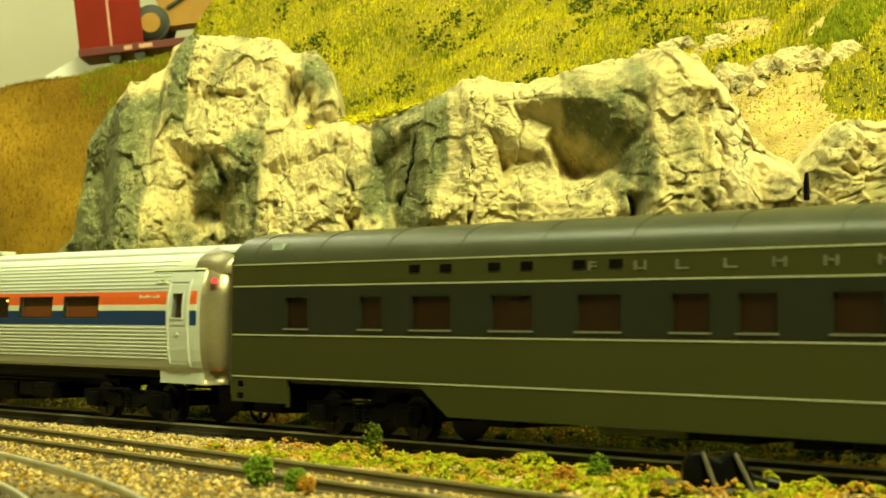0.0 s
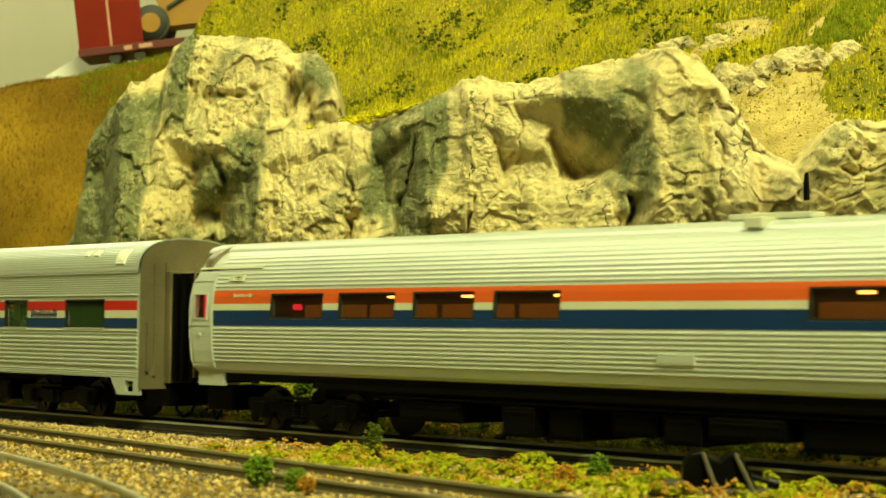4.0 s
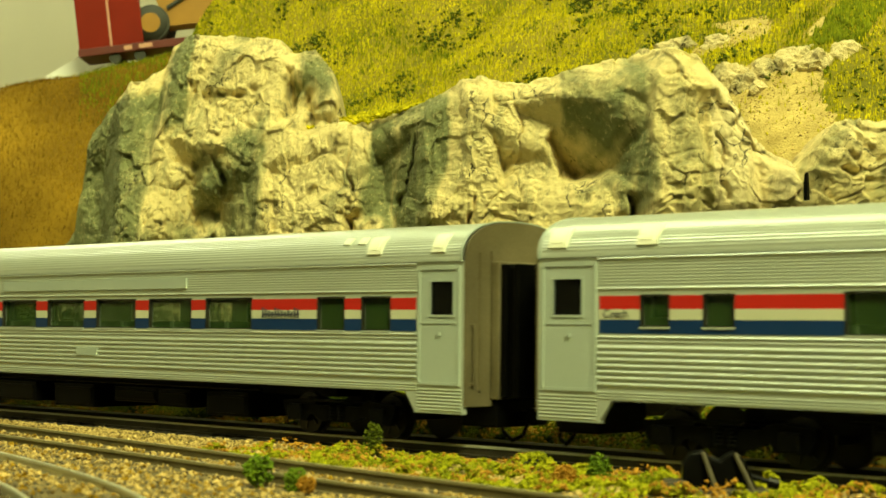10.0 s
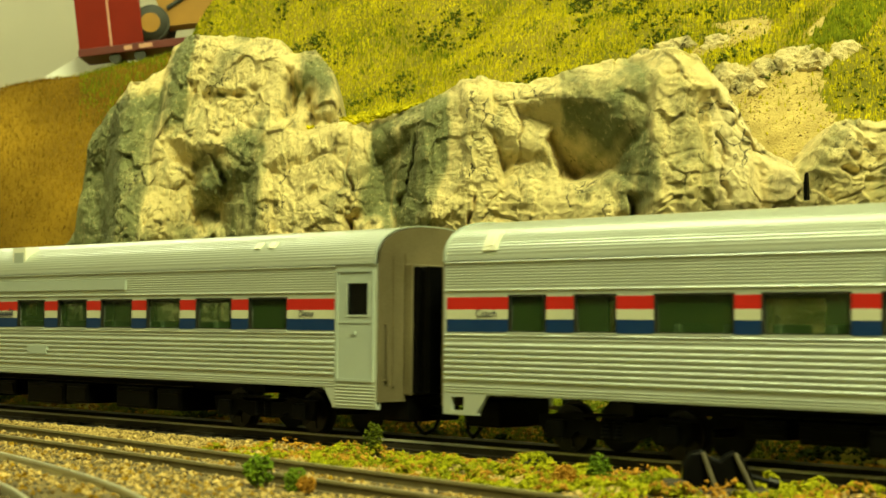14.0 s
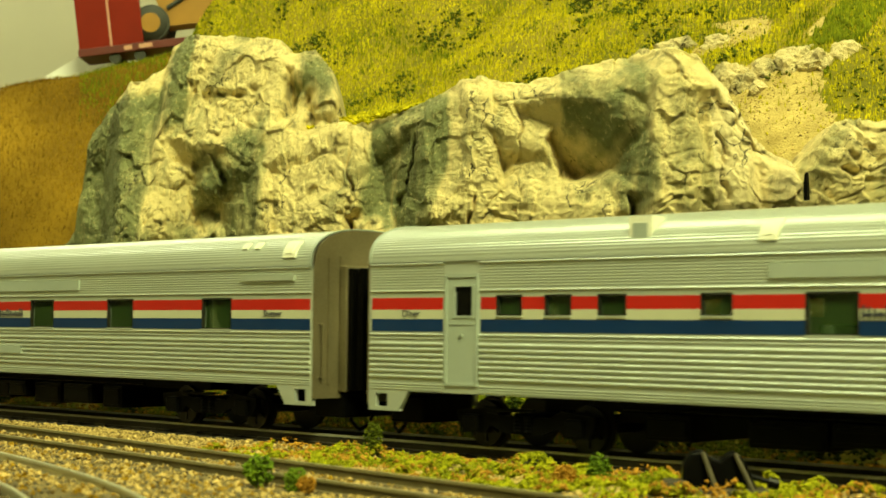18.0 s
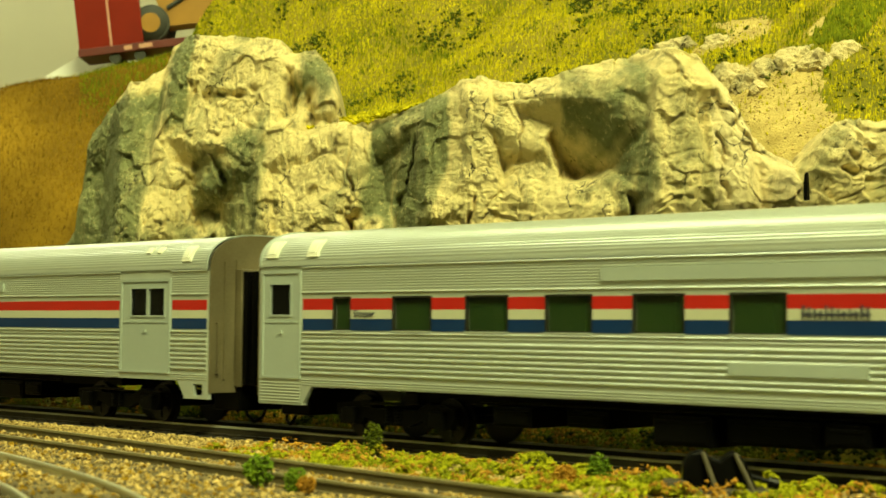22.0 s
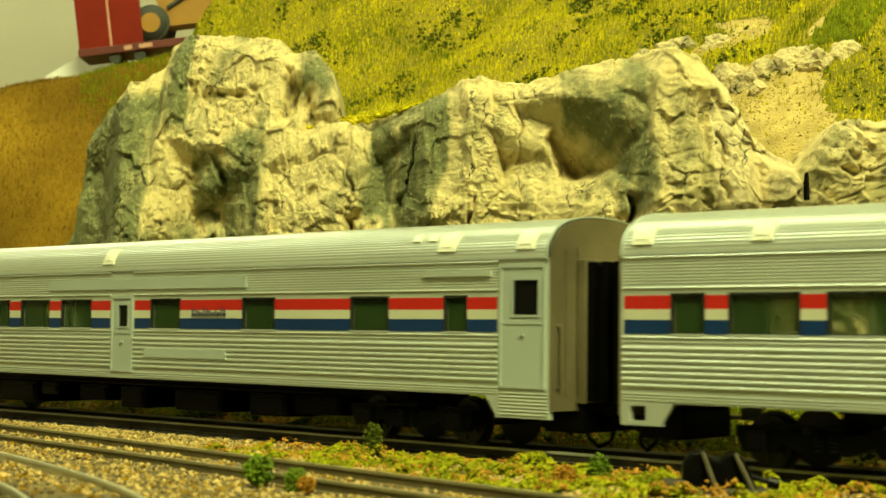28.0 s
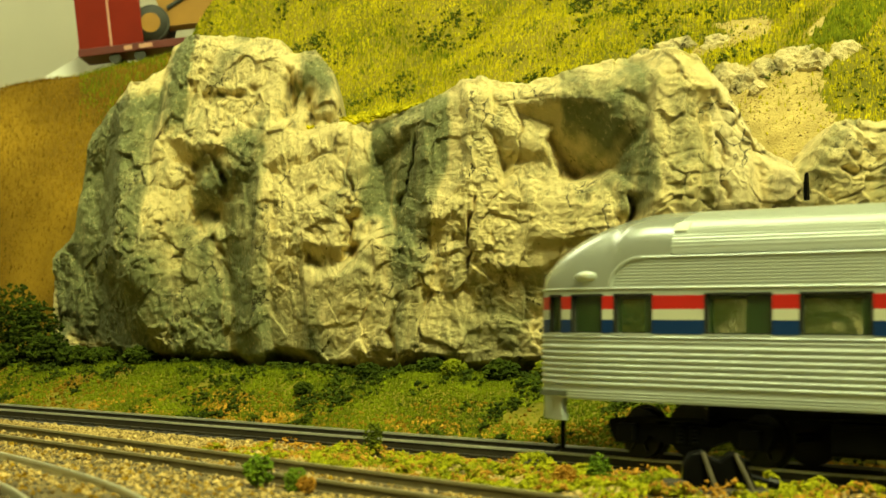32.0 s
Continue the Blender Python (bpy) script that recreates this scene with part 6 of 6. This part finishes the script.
    rod(bm, (x1 - 3.0, -15.8, 38.0), (x1 - 1.8, -16.6, 38.0), 0.8, 14)
    part("tail_lamp", bm, M["lamp_red"], car, "glowing red round tail lamp")
    coupler(car, x0 + 4, -1)
    coupler(car, x1 - 4, 1)
    part("floor", boxes((x0 + 2, x1 - 2, -15, 15, 14.6, 15.6)), M["amber"], car, "brown cabin floor")
    part("cabin_partition", boxes((20, 288, 3.0, 4.0, 15.6, 44)), M["amber"], car, "brown inner wall")
    bm = bmesh.new()
    for k in range(20):
        s = 34 + 12 * k
        box(bm, s, s + 5, -13, -3, 15.6, 23, 0.4)
        box(bm, s, s + 1.6, -13, -3, 23, 28.6, 0.4)
    part("seats", bm, M["amber"], car, "brown seats in rows")
    for s in (74, 98, 125, 197, 223, 247):
        part("cabin_lamp", boxes((s, s + 3.0, -12, -10.5, 33.2, 33.7), bevel=0.15), M["lamp_amber"], car, "small amber cabin lamp")
    # glowing panels added behind the windows stand in for the lit cabin
    for w in wins:
        part("cabin_glow", boxes((w[0] - 10, w[1] - 6, 1.8, 2.9, 27.0, 32.0), bevel=0.5), M["glow_dim"], car, "dim amber glow panel added for the lit cabin")
    part("marker_lamp", boxes((45, 47.4, -16.2, -14.9, 30.4, 31.8), (7.6, 13.6, -14.6, -13.6, 28.4, 34.6), (295.8, 297, -14.6, -13.6, 33.0, 34.0), bevel=0.3), M["lamp_red"], car, "glowing red lamp inside")
    for s in (46, x1 - 44):
        bogie(car, s, 30)
    underframe(car, 76, x1 - 76, 5, 1.05)
    part("bolster", boxes((18, 285, -14.9, 14.9, 12.4, 15.2)), M["black"], car, "black frame under the body")


dark_car(333.9)
tube_car(19.4)
silver_car("corrugated silver coach with a long row of square windows", "train car", -295.0,
           [(26.8, 33.5, 27.0, 33.0), (41.8, 48.6, 27.0, 33.0)] + even(72.3, 15.7, 12.2, 11) + [(261.8, 281.0, 25.7, 33.2)], True, False, 1,
           words=[("Coach", 17.4)], brand=(244, 258), plaque=(149.6, 160.6), hatches=[(3, 8, "pale"), (26, 31, "pale"), (269.7, 272, "pale"), (274.4, 276.8, "pale"), (286.8, 291, "pale")])
silver_car("corrugated silver coach with wide windows", "train car", -614.1,
           [(19.3, 29.4, 25.7, 33.2), (37.3, 47.9, 25.7, 33.2)] + even(57.7, 24.75, 18.3, 7) + [(249.5, 258.8, 25.7, 33.2), (265.0, 274.4, 25.7, 33.2)], False, True, 2,
           words=[("Coach", 9.6)], brand=(229, 243.4), plaque=(147.6, 158.4), hatches=[(12, 16, "pale"), (257.8, 259.9, "pale"), (263.1, 265.2, "pale"), (267, 271.8, "pale"), (288, 292, "pale")])
silver_car("corrugated silver dining car with small kitchen windows and roof vents", "train car", -933.1,
           [(39.8, 46.7, 29.2, 33.2), (53.4, 60.2, 29.2, 33.2), (67.6, 74.4, 29.2, 33.2), (92.8, 99.6, 29.2, 33.2), (115.8, 126.3, 25.7, 33.2)] + even(143.0, 21.6, 14.4, 6), False, True, 3,
           words=[("Diner", 10.9), ("Diner", 270.2)], brand=(127.2, 141.0), plaque=(149.4, 160.2),
           hatches=[(75, 80.6, "box"), (105.9, 110, "pale"), (139, 146.1, "box"), (252, 254.2, "pale"), (257.5, 259.7, "pale")],
           door_mid=(24.4, 34.4, 13.6, 38.2, (27.4, 32.7, 29.0, 35.4)))
silver_car("corrugated silver sleeping car with spaced windows", "train car", -1250.6,
           [(27.2, 33.0, 25.7, 33.2)] + even(47.4, 22.9, 12.2, 5) + [(172.7, 184.7, 25.7, 33.2), (211.9, 223.7, 25.7, 33.2), (254.5, 266.3, 25.7, 33.2)], True, False, 4,
           words=[("Sleeper", 34.3), ("Sleeper", 279.2)], brand=(154.7, 169.0), plaque=(138.7, 169.0), cabin="rooms", strip=(271.2, 291.1),
           hatches=[(3, 7, "pale"), (18, 22, "pale"), (269.7, 271.8, "pale"), (274.7, 276.7, "pale"), (286.7, 291.5, "pale")])
silver_car("corrugated silver baggage car with a double sliding door and few windows", "train car", -1568.7,
           [(12.4, 20.0, 25.7, 33.2), (25.8, 41.0, 25.7, 33.2), (47.0, 62.2, 25.7, 33.2), (67.8, 83.2, 25.7, 33.2), (88.7, 104.2, 25.7, 33.2)], False, False, 5,
           brand=(145.8, 160.4), plaque=(148, 158.4), cabin="seats", hatches=[(3, 8, "pale"), (31, 35.5, "pale"), (269, 270.9, "pale"), (274, 275.9, "pale"), (286.5, 290.3, "pale")],
           door_mid=(258.6, 281.2, 13.6, 38.8, (263.6, 278.6, 29.0, 36.2)))
silver_car("corrugated silver observation car with a rounded tail", "train car", -1885.0,
           [(7.0, 12.5, 25.7, 33.2), (16.5, 25.5, 25.7, 33.2), (28.9, 38.1, 25.7, 33.2), (50.9, 65.6, 25.7, 33.2), (71.9, 86.4, 25.7, 33.2), (93.0, 108.0, 25.7, 33.2), (114.4, 129.3, 25.7, 33.2),
            (157.6, 170.3, 25.7, 33.2), (196.5, 208.8, 25.7, 33.2), (236.6, 249.2, 25.7, 33.2), (267.1, 273.8, 25.7, 33.2)], False, True, 6,
           brand=(175.8, 190.3), plaque=(155.4, 190.9), cabin="half", strip=(260.5, 281.3), tail=True,
           hatches=[(43, 46, "pale"), (135.6, 140.5, "pale"), (256.5, 258.7, "pale"), (261.5, 263.8, "pale"), (265.4, 270.6, "pale"), (288.7, 293.6, "pale")],
           door_mid=(139.5, 149.5, 13.6, 34.3, (142.7, 147.3, 26.0, 31.8)))


# ---------------------------------------------------------------- the train's way
TRAVEL_T = list(range(0, 33))
TRAVEL_S = [-656.3, -584.6, -511.0, -438.2, -365.3, -291.9, -218.1, -143.9, -73.3, 0.0, 74.5, 148.5, 220.8, 292.5, 366.1, 440.0, 514.2,
            590.0, 661.1, 730.8, 800.7, 870.0, 938.9, 1011.3, 1083.8, 1155.4, 1226.2, 1297.1, 1370.0, 1442.5, 1513.5, 1584.9, 1655.7]


def motions():
    for ob, start in TRAIN:
        walk(ob, [(t, pose((s + start) * MM, 0, 0)) for t, s in zip(TRAVEL_T, TRAVEL_S)])
    for ob, at, radius in WHEELS:
        rows = []
        for k in range(0, 321):
            s = np.interp(k / 10, TRAVEL_T, TRAVEL_S)
            rows.append((k / 10, pose(at[0] * MM, at[1] * MM, at[2] * MM, 0, math.degrees(s / radius) % 360, 0)))
        walk(ob, rows)


motions()
